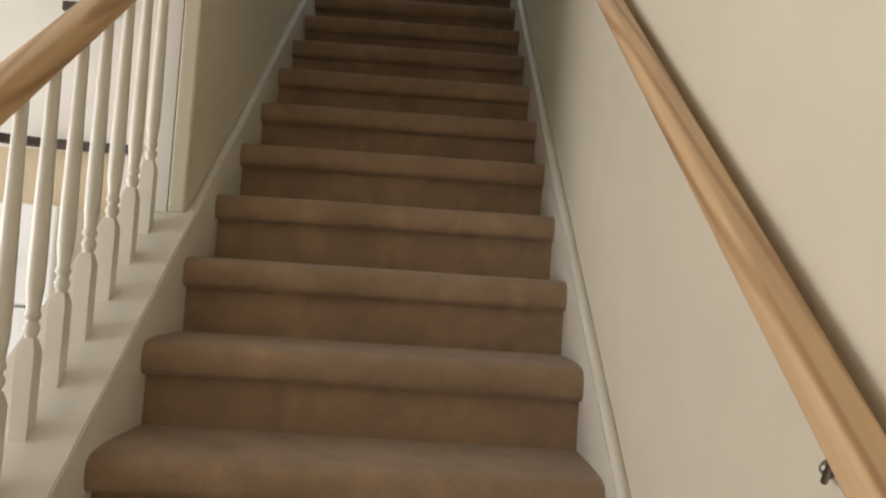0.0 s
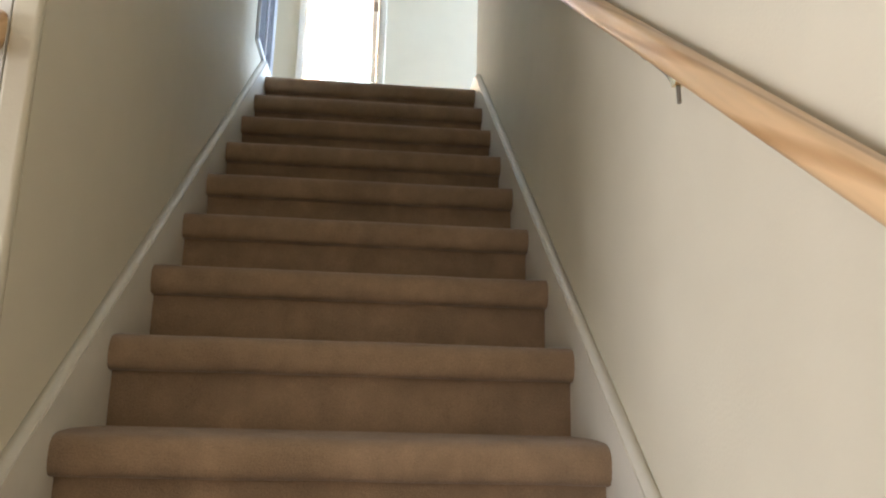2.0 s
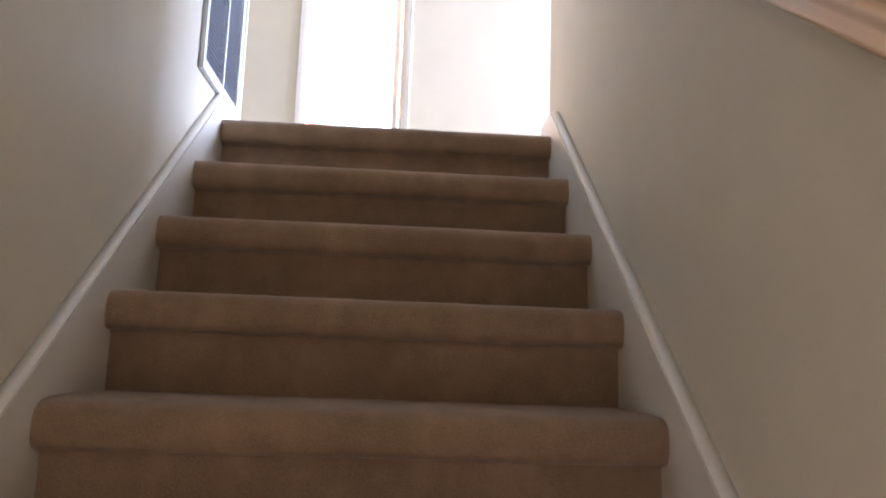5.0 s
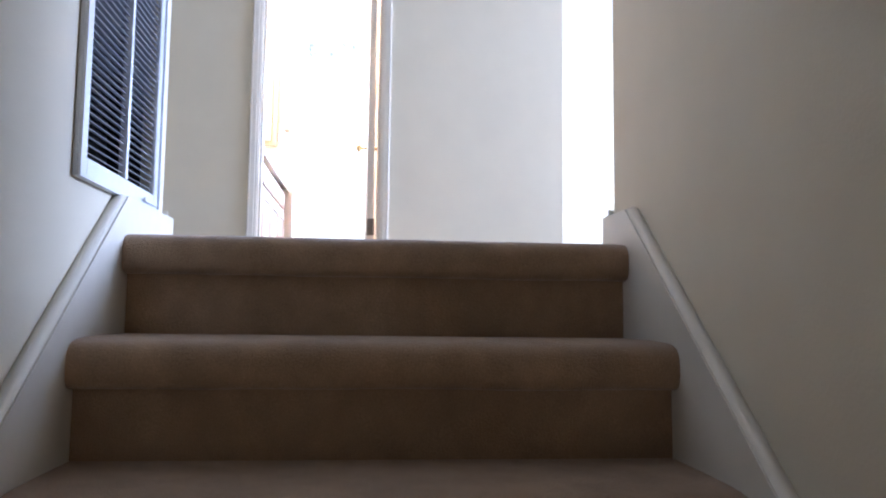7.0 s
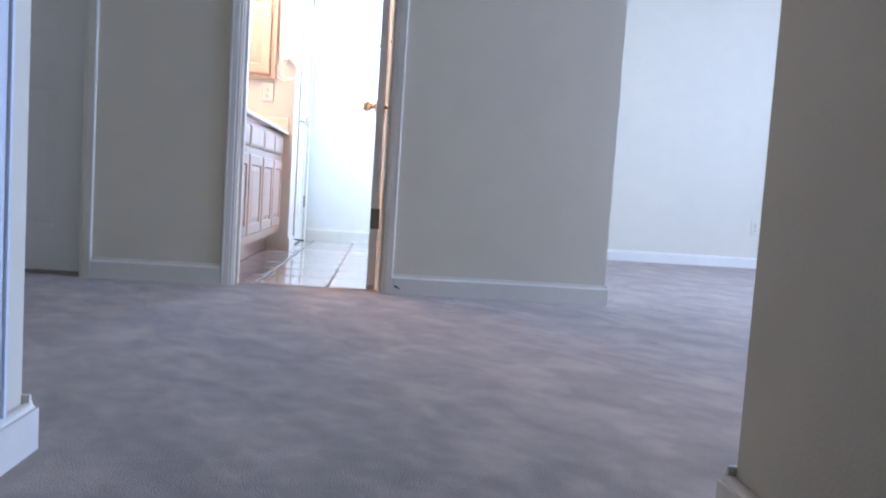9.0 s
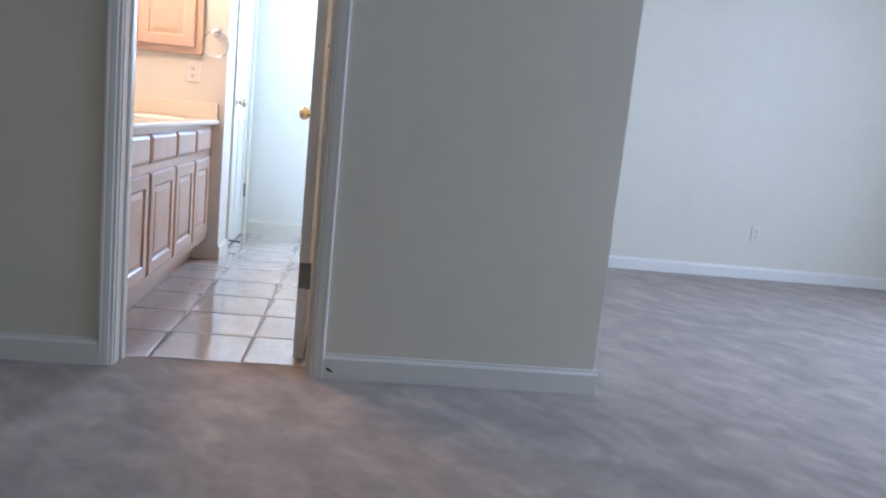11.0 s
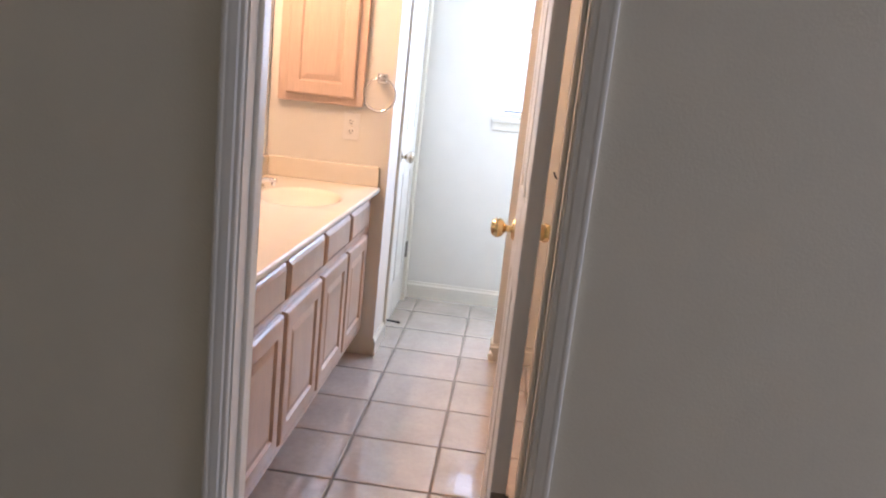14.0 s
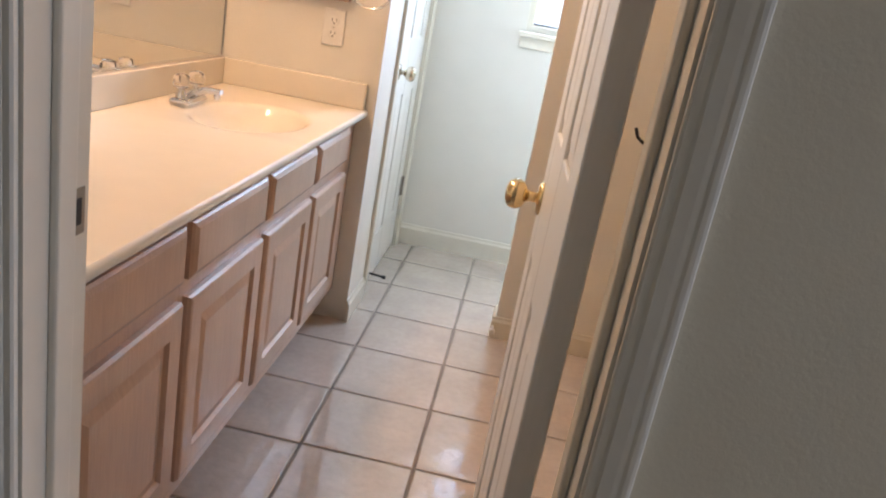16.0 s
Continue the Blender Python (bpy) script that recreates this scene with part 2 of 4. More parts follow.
def lathe(profile, m=None, seg=16, bm=None):
    """A turned shape: (radius, height) along local z, placed by m."""
    bm = bm or bmesh.new()
    m = m or Matrix()
    rings = []
    for r, h in profile:
        rings.append([bm.verts.new(m @ Vector((r * math.cos(2 * math.pi * j / seg), r * math.sin(2 * math.pi * j / seg), h))) for j in range(seg)])
    for r0, r1 in zip(rings, rings[1:]):
        for j in range(seg):
            bm.faces.new((r0[j], r0[(j + 1) % seg], r1[(j + 1) % seg], r1[j]))
    bm.faces.new(rings[0][::-1])
    bm.faces.new(rings[-1])
    bmesh.ops.recalc_face_normals(bm, faces=bm.faces)
    return bm


def tube(points, r, seg=10, bm=None, closed=False):
    """A round bar along points."""
    bm = bm or bmesh.new()
    ps = [Vector(p) for p in points]
    rings = []
    for i, p in enumerate(ps):
        if closed:
            d = ps[(i + 1) % len(ps)] - ps[i - 1]
        else:
            d = ps[min(i + 1, len(ps) - 1)] - ps[max(i - 1, 0)]
        q = d.to_track_quat('Z', 'Y')
        rings.append([bm.verts.new(p + q @ Vector((r * math.cos(2 * math.pi * j / seg), r * math.sin(2 * math.pi * j / seg), 0))) for j in range(seg)])
    pairs = list(zip(rings, rings[1:])) + ([(rings[-1], rings[0])] if closed else [])
    for r0, r1 in pairs:
        for j in range(seg):
            bm.faces.new((r0[j], r0[(j + 1) % seg], r1[(j + 1) % seg], r1[j]))
    if not closed:
        bm.faces.new(rings[0][::-1])
        bm.faces.new(rings[-1])
    bmesh.ops.recalc_face_normals(bm, faces=bm.faces)
    return bm


def mesh_of(name, bm, mat, smooth=False):
    me = bpy.data.meshes.new(name)
    bm.to_mesh(me)
    bm.free()
    me.materials.append(mat)
    if smooth:
        me.polygons.foreach_set("use_smooth", [True] * len(me.polygons))
        me.set_sharp_from_angle(angle=radians(smooth if smooth > 1 else 40))
    return me


def part(name, bm, mat, parent=None, label="", smooth=False):
    ob = new(name, mesh_of(name, bm, mat, smooth))
    if parent:
        ob.parent = parent
    if label:
        tagged(ob, label)
    return ob


def thing(name, label, category, group="", kind=""):
    return tagged(new(name), label, category, group, kind)


def setting(name, bm, mat, label, category, smooth=False):
    return tagged(part(name, bm, mat, None, "", smooth), label, category, "", "structure")


def walls(name, stretches, mat, label):
    """One wall in plain stretches around its openings, each an object."""
    for b in stretches:
        setting(name, boxes(b), mat, label, "wall")


# ---- sizes ----
G, R, STEPS = 0.255, 0.200, 15          # going, rise, count of risers
SL, SR = -0.512, 0.502                  # carpet's edges on the stair
WL, WR = -0.535, 0.525                  # faces of the stair's walls
LOW = -R * STEPS                        # lower floor
CEIL = 2.29
HY = 2.385                              # hall face of the bathroom wall
BX0, BX1 = -1.135, 0.85                 # bathroom's side walls
FY = 5.19                               # far wall of the bathroom
FB = 4.99                               # far wall of the bedroom
SLOPE = R / G


def nose(y):
    return SLOPE * y


# ---- large structure ----
setting("floor_upper", boxes((-2.7, 4.5, 0.13, 2.474, -0.22, 0.0), (0.955, 4.5, 2.474, FY + 0.1, -0.22, 0.0), (0.6, 4.5, -1.7, 0.13, -0.22, 0.0)),
        CARPET, "beige cut-pile carpet with brushed streaks on the landing", "carpet")
setting("floor_lower", boxes((-4.7, 0.6, -5.4, 0.0, LOW - 0.1, LOW)), SUBFLOOR, "plain brown lower floor at the stair's foot", "floor")

VY0, VY1, VZ0, VZ1 = -0.155, 0.262, 0.105, 0.815   # opening of the air return
walls("wall_stair_left", ((WL - 0.115, WL, -2.22, VY0, LOW, CEIL), (WL - 0.115, WL, VY1, 0.380, LOW, CEIL),
        (WL - 0.115, WL, VY0, VY1, LOW, VZ0), (WL - 0.115, WL, VY0, VY1, VZ1, CEIL)), WALL, "cream painted wall beside the stair")
setting("wall_stair_header", boxes((WL - 0.115, WL, -5.4, -2.22, -0.35, CEIL)), WALL, "cream painted wall above the balustrade", "wall")
setting("wall_stair_right", boxes((WR, WR + 0.115, -5.4, 0.176, LOW, CEIL)), WALL, "cream painted wall behind the handrail", "wall")
setting("wall_back", boxes((-4.7, 0.64, -5.5, -5.4, LOW, CEIL)), LOWER_WALL, "plain wall behind the stair's foot", "wall")
setting("ceiling", boxes((-2.8, 4.6, -5.5, FY + 0.25, CEIL, CEIL + 0.1)), CEILING, "white textured ceiling", "ceiling")
setting("ceiling_lower", boxes((-4.8, WL - 0.115, -5.5, 0.0, -0.35, -0.25)), CEILING, "white ceiling of the lower room", "ceiling")
setting("wall_lower_back", boxes((-4.7, WL - 0.115, -0.25, -0.13, LOW, -0.35)), LOWER_WALL, "white wall of the lower room", "wall")
walls("wall_lower_window", ((-4.72, -4.6, -5.4, -4.5, LOW, -0.35), (-4.72, -4.6, -1.9, -0.25, LOW, -0.35),
        (-4.72, -4.6, -4.5, -1.9, LOW, -2.55), (-4.72, -4.6, -4.5, -1.9, -0.95, -0.35)), LOWER_WALL, "white wall with a wide window opening")

# hall wall with two doorways
DX0, DX1 = -0.598, 0.010               # bathroom doorway between jambs
walls("wall_hall", ((-2.7, -2.02, HY, HY + 0.12, 0, CEIL), (-1.205, DX0 - 0.018, HY, HY + 0.12, 0, CEIL), (DX1 + 0.018, 0.969, HY, HY + 0.12, 0, CEIL),
        (DX0 - 0.018, DX1 + 0.018, HY, HY + 0.12, 2.06, CEIL), (-2.02, -1.205, HY, HY + 0.12, 2.06, CEIL)), WALL, "cream painted hall wall around the bathroom doorway")
setting("wall_hall_west", boxes((-2.8, -2.7, 0.3, FY, 0, CEIL)), WALL, "cream wall closing the hall", "wall")
setting("wall_hall_south", boxes((-2.7, WL - 0.115, 0.260, 0.380, 0, CEIL)), WALL, "cream wall on the hall's near side", "wall")
setting("wall_bedroom_side", boxes((BX1, 0.969, HY + 0.12, FY + 0.14, 0, CEIL)), WALL, "cream wall between bathroom and bedroom", "wall")
setting("wall_far_bedroom", boxes((0.969, 4.6, FB, FB + 0.14, 0, CEIL)), WALL, "pale cream far wall of the empty bedroom", "wall")
walls("wall_bedroom_window", ((4.45, 4.6, -1.7, 0.98, 0, CEIL), (4.45, 4.6, 2.98, FB, 0, CEIL), (4.45, 4.6, 0.98, 2.98, 0, 0.65), (4.45, 4.6, 0.98, 2.98, 2.12, CEIL)), WALL, "cream bedroom wall with a window opening")
setting("wall_bedroom_south", boxes((WR + 0.115, 4.6, -1.82, -1.7, 0, CEIL)), WALL, "cream wall closing the bedroom side", "wall")

# bathroom walls
PY = 4.185                              # face of the wall at the vanity's end
WX0, WX1, WZ0, WZ1 = -0.192, 0.64, 1.062, 1.98
setting("wall_bath_left", boxes((BX0 - 0.1, BX0, HY + 0.12, FY, 0, CEIL)), BATH_WALL, "cream bathroom wall behind the mirror", "wall")
walls("wall_bath_partition", ((BX0, -0.602, PY, 4.315, 0, CEIL), (-0.715, -0.602, 4.315, 4.475, 0, CEIL), (-0.715, -0.602, 5.120, FY, 0, CEIL),
        (-0.715, -0.602, 4.475, 5.120, 2.06, CEIL)), BATH_WALL, "cream partition at the end of the vanity")
walls("wall_bath_far", ((BX0 - 0.1, WX0, FY, FY + 0.14, 0, CEIL), (WX1, BX1, FY, FY + 0.14, 0, CEIL), (WX0, WX1, FY, FY + 0.14, 0, WZ0), (WX0, WX1, FY, FY + 0.14, WZ1, CEIL)), BATH_WALL, "pale bathroom wall around the window")
setting("wall_bath_stub", boxes((-0.072, BX1, 4.322, 4.44, 0, CEIL)), BATH_WALL, "cream short wall beside the open door", "wall")
swags = [(BX1, 2.250), (-0.602, 2.250)] + [(-0.602 + (BX1 + 0.602) * k / 66, 2.122 - 0.030 * abs(math.sin(math.pi * k / 6))) for k in range(67)]
setting("wallpaper_border", prism(swags, "y", FY - 0.003, FY), BORDER, "slate violet wallpaper border with a scalloped lower edge", "wallpaper")


# ---- baseboards and skirts ----
def base_profile(face, out, h=0.085, t=0.013):
    """Outline across a baseboard: face is the wall's plane, out the way into the room."""
    return [(face, 0), (face + out * t, 0), (face + out * t, h * 0.80), (face + out * t * 0.55, h * 0.90), (face + out * t * 0.45, h), (face, h)]


def baseboard_x(name, x0, x1, y, out, parent=None, h=0.085):
    return setting(name, prism(base_profile(y, out, h), "x", x0, x1), TRIM, "white painted wooden baseboard", "baseboard")


def baseboard_y(name, y0, y1, x, out, h=0.085):
    return setting(name, prism(base_profile(x, out, h), "y", y0, y1), TRIM, "white painted wooden baseboard", "baseboard")


CW = 0.047                              # casing width
baseboard_x("baseboard_hall_left", -1.166, DX0 - 0.003 - CW, HY, -1)
bb = baseboard_x("baseboard_hall_right", DX1 + 0.003 + CW, 0.982, HY, -1)
part("chip", prism([(0.066, 0.034), (0.074, 0.040), (0.090, 0.028), (0.093, 0.022), (0.082, 0.026)], "y", HY - 0.0145, HY - 0.0128), BLACK, bb, "dark chip in the paint")
baseboard_y("baseboard_corner", HY, FB, 0.969, 1)
baseboard_x("baseboard_bedroom", 0.982, 4.45, FB, -1)
baseboard_y("baseboard_bedroom_window", -1.7, FB - 0.013, 4.45, -1)
baseboard_x("baseboard_bath_far", -0.602, BX1, FY, -1, h=0.10)
baseboard_y("baseboard_partition", PY - 0.013, 4.430, -0.602, 1)
baseboard_x("baseboard_stub", -0.085, BX1, 4.322, -1)
baseboard_y("baseboard_stub_end", 4.322, 4.44, -0.072, -1)
baseboard_x("baseboard_wall_end_right", WR - 0.012, WR + 0.127, 0.176, 1)
baseboard_x("baseboard_wall_end_left", WL - 0.115, WL + 0.012, 0.380, 1)


def skirt(name, x0, x1, end_y, low_y):
    """Sloped skirt board that turns level at the landing, with a rounded top."""
    h, off = 0.066, 0.046
    turn = (h - off) / SLOPE
    low = nose(low_y) + off
    ob = setting(name, prism([(end_y, -0.30), (end_y, h), (turn, h), (low_y, low), (low_y, low - 0.42), (0.0, -0.30)], "x", x0, x1), TRIM,
                 "white painted sloping skirt board beside the steps", "skirt board")
    mid, r = (x0 + x1) / 2 + (-0.004 if x1 < 0 else 0.004), (x1 - x0) / 2 + 0.002
    part("rounded_top", tube([(mid, end_y - 0.001, h - 0.008), (mid, turn, h - 0.008), (mid, low_y, low - 0.008)], r, 14), TRIM, ob, "", 60)
    return ob


skirt("trim_skirt_left", WL, SL + 0.004, 0.380, -3.62)
skirt("trim_skirt_right", SR - 0.004, WR, 0.176, -3.62)

# ---- carpeted stair ----
staircase = thing("staircase", "straight staircase wrapped in tan-brown cut-pile carpet", "staircase", "", "structure")
arc = [(0.045, -0.007), (0.026, -0.010), (0.012, -0.016), (0.003, -0.027), (0.0, -0.040), (0.0, -0.060), (0.003, -0.073), (0.010, -0.082), (0.024, -0.086), (0.036, -0.086)]
outline = [(G + 0.050, -0.003), (0.16, -0.003), (0.09, -0.004)] + arc + [(0.040, -0.092), (0.039, -0.13), (0.038, -R - 0.008), (0.07, -R - 0.008), (0.07, -0.10), (G + 0.050, -0.10)]
for k in range(STEPS):
    pts = outline
    if k == 0:
        pts = [(0.13, 0.0), (0.09, -0.002)] + arc + [(0.040, -0.092), (0.039, -0.13), (0.038, -R - 0.008), (0.07, -R - 0.008), (0.07, -0.10), (0.13, -0.10)]
    bm = prism(pts, "x", SL, SR, cuts=30)
    for v in bm.verts:
        front = v.co.y < 0.05
        w = noise.noise((v.co.x * 6.0, k * 3.7, v.co.z * 8)) * 0.0045 + noise.noise((v.co.x * 19.0, k * 7.1, 2.0)) * 0.0018
        if front and v.co.z > -R + 0.02:
            v.co.y += w
            v.co.z += w * 0.5 * (1 if v.co.y > 0.0 else 0.4)
        v.co.y -= k * G
        v.co.z -= k * R
    part("step", bm, STAIR_CARPET, staircase, "", 50)

# ---- handrail on the wall ----
RX = 0.487                              # rail's axis


def rail_outline(w, h):
    """Rounded rail section about its centre."""
    pts = []
    for j in range(20):
        a = 2 * math.pi * j / 20
        c, s = math.cos(a), math.sin(a)
        pts.append((w / 2 * math.copysign(abs(c) ** 0.5, c), h / 2 * math.copysign(abs(s) ** 0.5, s)))
    return pts


def rail_z(y):
    return nose(y) + 0.820 - 0.0268 * y


def sloped_rail(x, height, y0, y1, w, h):
    bm = prism(rail_outline(w, h), "y", y0, y1)
    for v in bm.verts:
        v.co.x += x
        v.co.z += height(v.co.y)
    return bm


handrail = thing("wall_handrail", "natural oak handrail on brass brackets along the wall", "handrail")
part("rail", sloped_rail(RX, rail_z, -4.05, -0.22, 0.044, 0.054), OAK, handrail, "clear-finished oak rail with visible grain", 50)
for by, wz, ty in ((-3.56, -2.000, -3.79), (-2.21, -0.904, -2.43), (-0.955, 0.050, -1.19)):
    tz = rail_z(ty)
    br = part("bracket", tube([(WR, by, wz), (WR - 0.012, by - 0.012, wz - 0.010), (RX + 0.016, by - 0.055, rail_z(by - 0.055) - 0.040), (RX + 0.004, ty + 0.05, rail_z(ty + 0.05) - 0.036), (RX, ty + 0.008, tz - 0.036)], 0.0036, 8), DULL_METAL, handrail, "thin tarnished brass bracket", 50)
    part("rosette", lathe([(0.003, 0.010), (0.0075, 0.006), (0.010, 0.001), (0.010, 0.0)], pose(WR, by, wz, 0, -90, 0), 14), DULL_METAL, br, "", 50)
    part("saddle", prism([(ty - 0.014, rail_z(ty - 0.014) - 0.026), (ty - 0.010, tz - 0.046), (ty + 0.004, tz - 0.044), (ty + 0.026, rail_z(ty + 0.026) - 0.026)], "x", RX - 0.007, RX + 0.007), BRASS, br)
    part("screw", tube([(RX, ty - 0.004, tz - 0.040), (RX + 0.001, ty - 0.004, tz - 0.072)], 0.0034, 6), DULL_METAL, br)

# ---- balustrade on the open side ----
CAPO = 0.062                            # cap's top over the nosing line
balustrade = thing("balustrade", "white turned balusters under an oak rail on a painted sloping curb", "balustrade")
cap_lo, cap_hi = -3.95, -2.222


def sloped_slab(x0, x1, o0, o1, y0, y1):
    bm = prism([(y0, nose(y0) + o0), (y1, nose(y1) + o0), (y1, nose(y1) + o1), (y0, nose(y0) + o1)], "x", x0, x1)
    return bm


bm = sloped_slab(-0.735, SL + 0.006, CAPO - 0.022, CAPO, cap_lo, cap_hi)
bmesh.ops.bevel(bm, geom=list(bm.edges), offset=0.004, segments=2, affect='EDGES')
part("cap", bm, TRIM, balustrade, "white painted sloping cap")
part("curb", sloped_slab(-0.715, WL, -0.75, CAPO - 0.022, cap_lo, cap_hi), TRIM, balustrade)
part("rail", sloped_rail(-0.614, lambda y: nose(y) + 0.800, -3.95, -2.223, 0.060, 0.078), OAK, balustrade, "clear-finished oak rail", 50)
bal_y = [-2.302 - 0.1085 * i for i in range(14)]
BH = 0.705
me = None
for i, y in enumerate(bal_y):
    if me is None:
        bm = bmesh.new()
        q = 0.0165
        base = bmesh.ops.create_cube(bm, size=1.0)["verts"]
        for v in base:
            hi = v.co.z > 0
            v.co = Vector((v.co.x * 2 * q, v.co.y * 2 * q, (0.155 + 0.0 * v.co.y) if hi else (v.co.y * 2 * q * SLOPE)))
        top = [f for f in bm.faces if all(v.co.z > 0.1 for v in f.verts)]
        ret = bmesh.ops.extrude_face_region(bm, geom=top)
        for v in ret["geom"]:
            if isinstance(v, bmesh.types.BMVert):
                v.co.x *= 0.62
                v.co.y *= 0.62
                v.co.z += 0.024
        bmesh.ops.delete(bm, geom=top, context='FACES_ONLY')
        lathe([(0.011, 0.172), (0.0105, 0.182), (0.014, 0.190), (0.0155, 0.197), (0.014, 0.204), (0.0112, 0.208), (0.0112, 0.214), (0.0150, 0.219), (0.0150, 0.226),
               (0.0125, 0.230), (0.0130, 0.240), (0.0165, 0.275), (0.0170, 0.33), (0.0155, 0.45), (0.0130, 0.60), (0.0115, BH)], None, 14, bm)
        me = mesh_of("baluster", bm, TRIM, 45)
    ob = new("baluster", me)
    ob.parent = balustrade
    ob.location = (-0.614, y, nose(y) + CAPO - 0.001)

# squared post trim that finishes the wall's end
zc = nose(-2.22) + CAPO - 0.012
post = setting("trim_wall_end", boxes((WL - 0.118, WL - 0.048, -2.238, -2.221, zc, -0.36)), LOWER_WALL, "white trim board on the wall's end", "trim")
cb = bmesh.new()
box(cb, WL - 0.047, WL + 0.001, -2.239, -2.221, zc, -0.36, 0.008, 4)
part("corner_board", cb, WALL, post, "cream rounded corner board")

# ---- lower room seen between the balusters ----
shelf = thing("wall_shelf", "dark stained shelf curving across a white kitchen wall", "shelf")
bm = bmesh.new()
run = [(-1.42, -0.30), (-1.62, -0.305), (-1.85, -0.33), (-2.02, -0.39), (-2.16, -0.50), (-2.26, -0.66)]
loops = []
for i, (a, b) in enumerate(run):
    p, q = run[max(i - 1, 0)], run[min(i + 1, len(run) - 1)]
    d = Vector((q[0] - p[0], q[1] - p[1])).normalized()
    nx, ny = -d.y * 0.022, d.x * 0.022
    loops.append([bm.verts.new(c) for c in ((a - nx, b - ny, -1.262), (a + nx, b + ny, -1.262), (a + nx, b + ny, -1.215), (a - nx, b - ny, -1.215))])
for r0, r1 in zip(loops, loops[1:]):
    for j in range(4):
        bm.faces.new((r0[j], r0[(j + 1) % 4], r1[(j + 1) % 4], r1[j]))
bm.faces.new(loops[0])
bm.faces.new(loops[-1])
bmesh.ops.recalc_face_normals(bm, faces=bm.faces)
part("board", bm, DARKWOOD, shelf)
shelf2 = thing("wall_shelf", "short dark shelf high on the white wall", "shelf")
part("board", boxes((-1.82, -1.60, -0.36, -0.252, -0.545, -0.500)), DARKWOOD, shelf2)
setting("wall_lower_panel", boxes((-2.60, -1.52, -0.262, -0.2505, LOW, -1.262)), TAN, "tan painted wall section under the shelf", "wall")
fridge = thing("refrigerator", "white enamelled refrigerator against the tan wall", "refrigerator")
part("body", boxes((-2.20, -1.475, -0.88, -0.27, LOW + 0.02, -1.600)), FRIDGE, fridge)
part("base", boxes((-2.18, -1.495, -0.86, -0.29, LOW, LOW + 0.02)), BLACK, fridge)
part("door", box(bmesh.new(), -2.20, -1.475, -0.94, -0.882, LOW + 0.08, -2.05, 0.01), FRIDGE, fridge)
fz = part("door", box(bmesh.new(), -2.20, -1.475, -0.94, -0.882, -2.04, -1.600, 0.01), FRIDGE, fridge)
part("handle", tube([(-1.72, -0.94, -1.87), (-1.72, -0.975, -1.865), (-1.66, -0.975, -1.84), (-1.66, -0.94, -1.835)], 0.008, 8), DULL_METAL, fz)

lower_casing = thing("door_casing_lower", "white fluted casing beside the kitchen wall", "door casing", "", "structure")
part("side_casing", boxes((-1.385, -1.368, -0.268, -0.2505, LOW, -0.36), (-1.362, -1.330, -0.272, -0.2505, LOW, -0.36), (-1.324, -1.300, -0.268, -0.2505, LOW, -0.36)), TRIM, lower_casing)
lower_hook = tagged(part("wall_hook", tube([(-1.638, -0.25, -0.985), (-1.636, -0.272, -0.987), (-1.628, -0.276, -0.994), (-1.624, -0.270, -1.000)], 0.0045, 6), DULL_METAL), "small dark hook on the white kitchen wall", "hook")

# lower window frame
win3 = thing("window_3", "white framed window in the lower room", "window", "", "structure")
part("window_frame", boxes((-4.70, -4.62, -4.5, -4.44, -2.55, -0.95), (-4.70, -4.62, -1.96, -1.9, -2.55, -0.95), (-4.70, -4.62, -4.44, -1.96, -2.55, -2.49),
     (-4.70, -4.62, -4.44, -1.96, -1.01, -0.95)), TRIM, win3)


# ---- door casings, jambs and doors ----
def casing_profile(inner, side, face, out, w=CW):
    """Outline of a moulded casing: inner is the edge at the opening, side the way away from it."""
    f = [(0, 0), (0, 0.007), (0.004, 0.009), (0.014, 0.009), (0.019, 0.0112), (0.036, 0.0122), (0.044, 0.0122), (0.049, 0.0132), (0.055, 0.0132), (0.0595, 0.0124), (0.0615, 0.0100), (0.062, 0)]
    return [(inner + side * u * w / 0.062, face + out * v) for u, v in f]


def doorway_x(name, x0, x1, face, out, top, label):
    """Casing on a wall that faces along y."""
    ob = thing(name, label, "door casing", "", "structure")
    r = 0.004
    part("side_casing", prism(casing_profile(x0 - r, -1, face, out), "z", 0.0, top + r), TRIM, ob)
    part("side_casing", prism(casing_profile(x1 + r, 1, face, out), "z", 0.0, top + r), TRIM, ob)
    pts = [(b, a) for a, b in casing_profile(top + r, 1, face, out)]
    part("head_casing", prism(pts, "x", x0 - r - CW, x1 + r + CW), TRIM, ob)
    return ob


doorway_x("door_casing_bath", DX0, DX1, HY, -1, 2.045, "white moulded casing around the bathroom doorway")
doorway_x("door_casing_bath_inner", DX0, DX1, HY + 0.12, 1, 2.045, "white moulded casing on the bathroom side")
doorway_x("door_casing_hall", -2.00, -1.218, HY, -1, 2.045, "white moulded casing of another hall door")

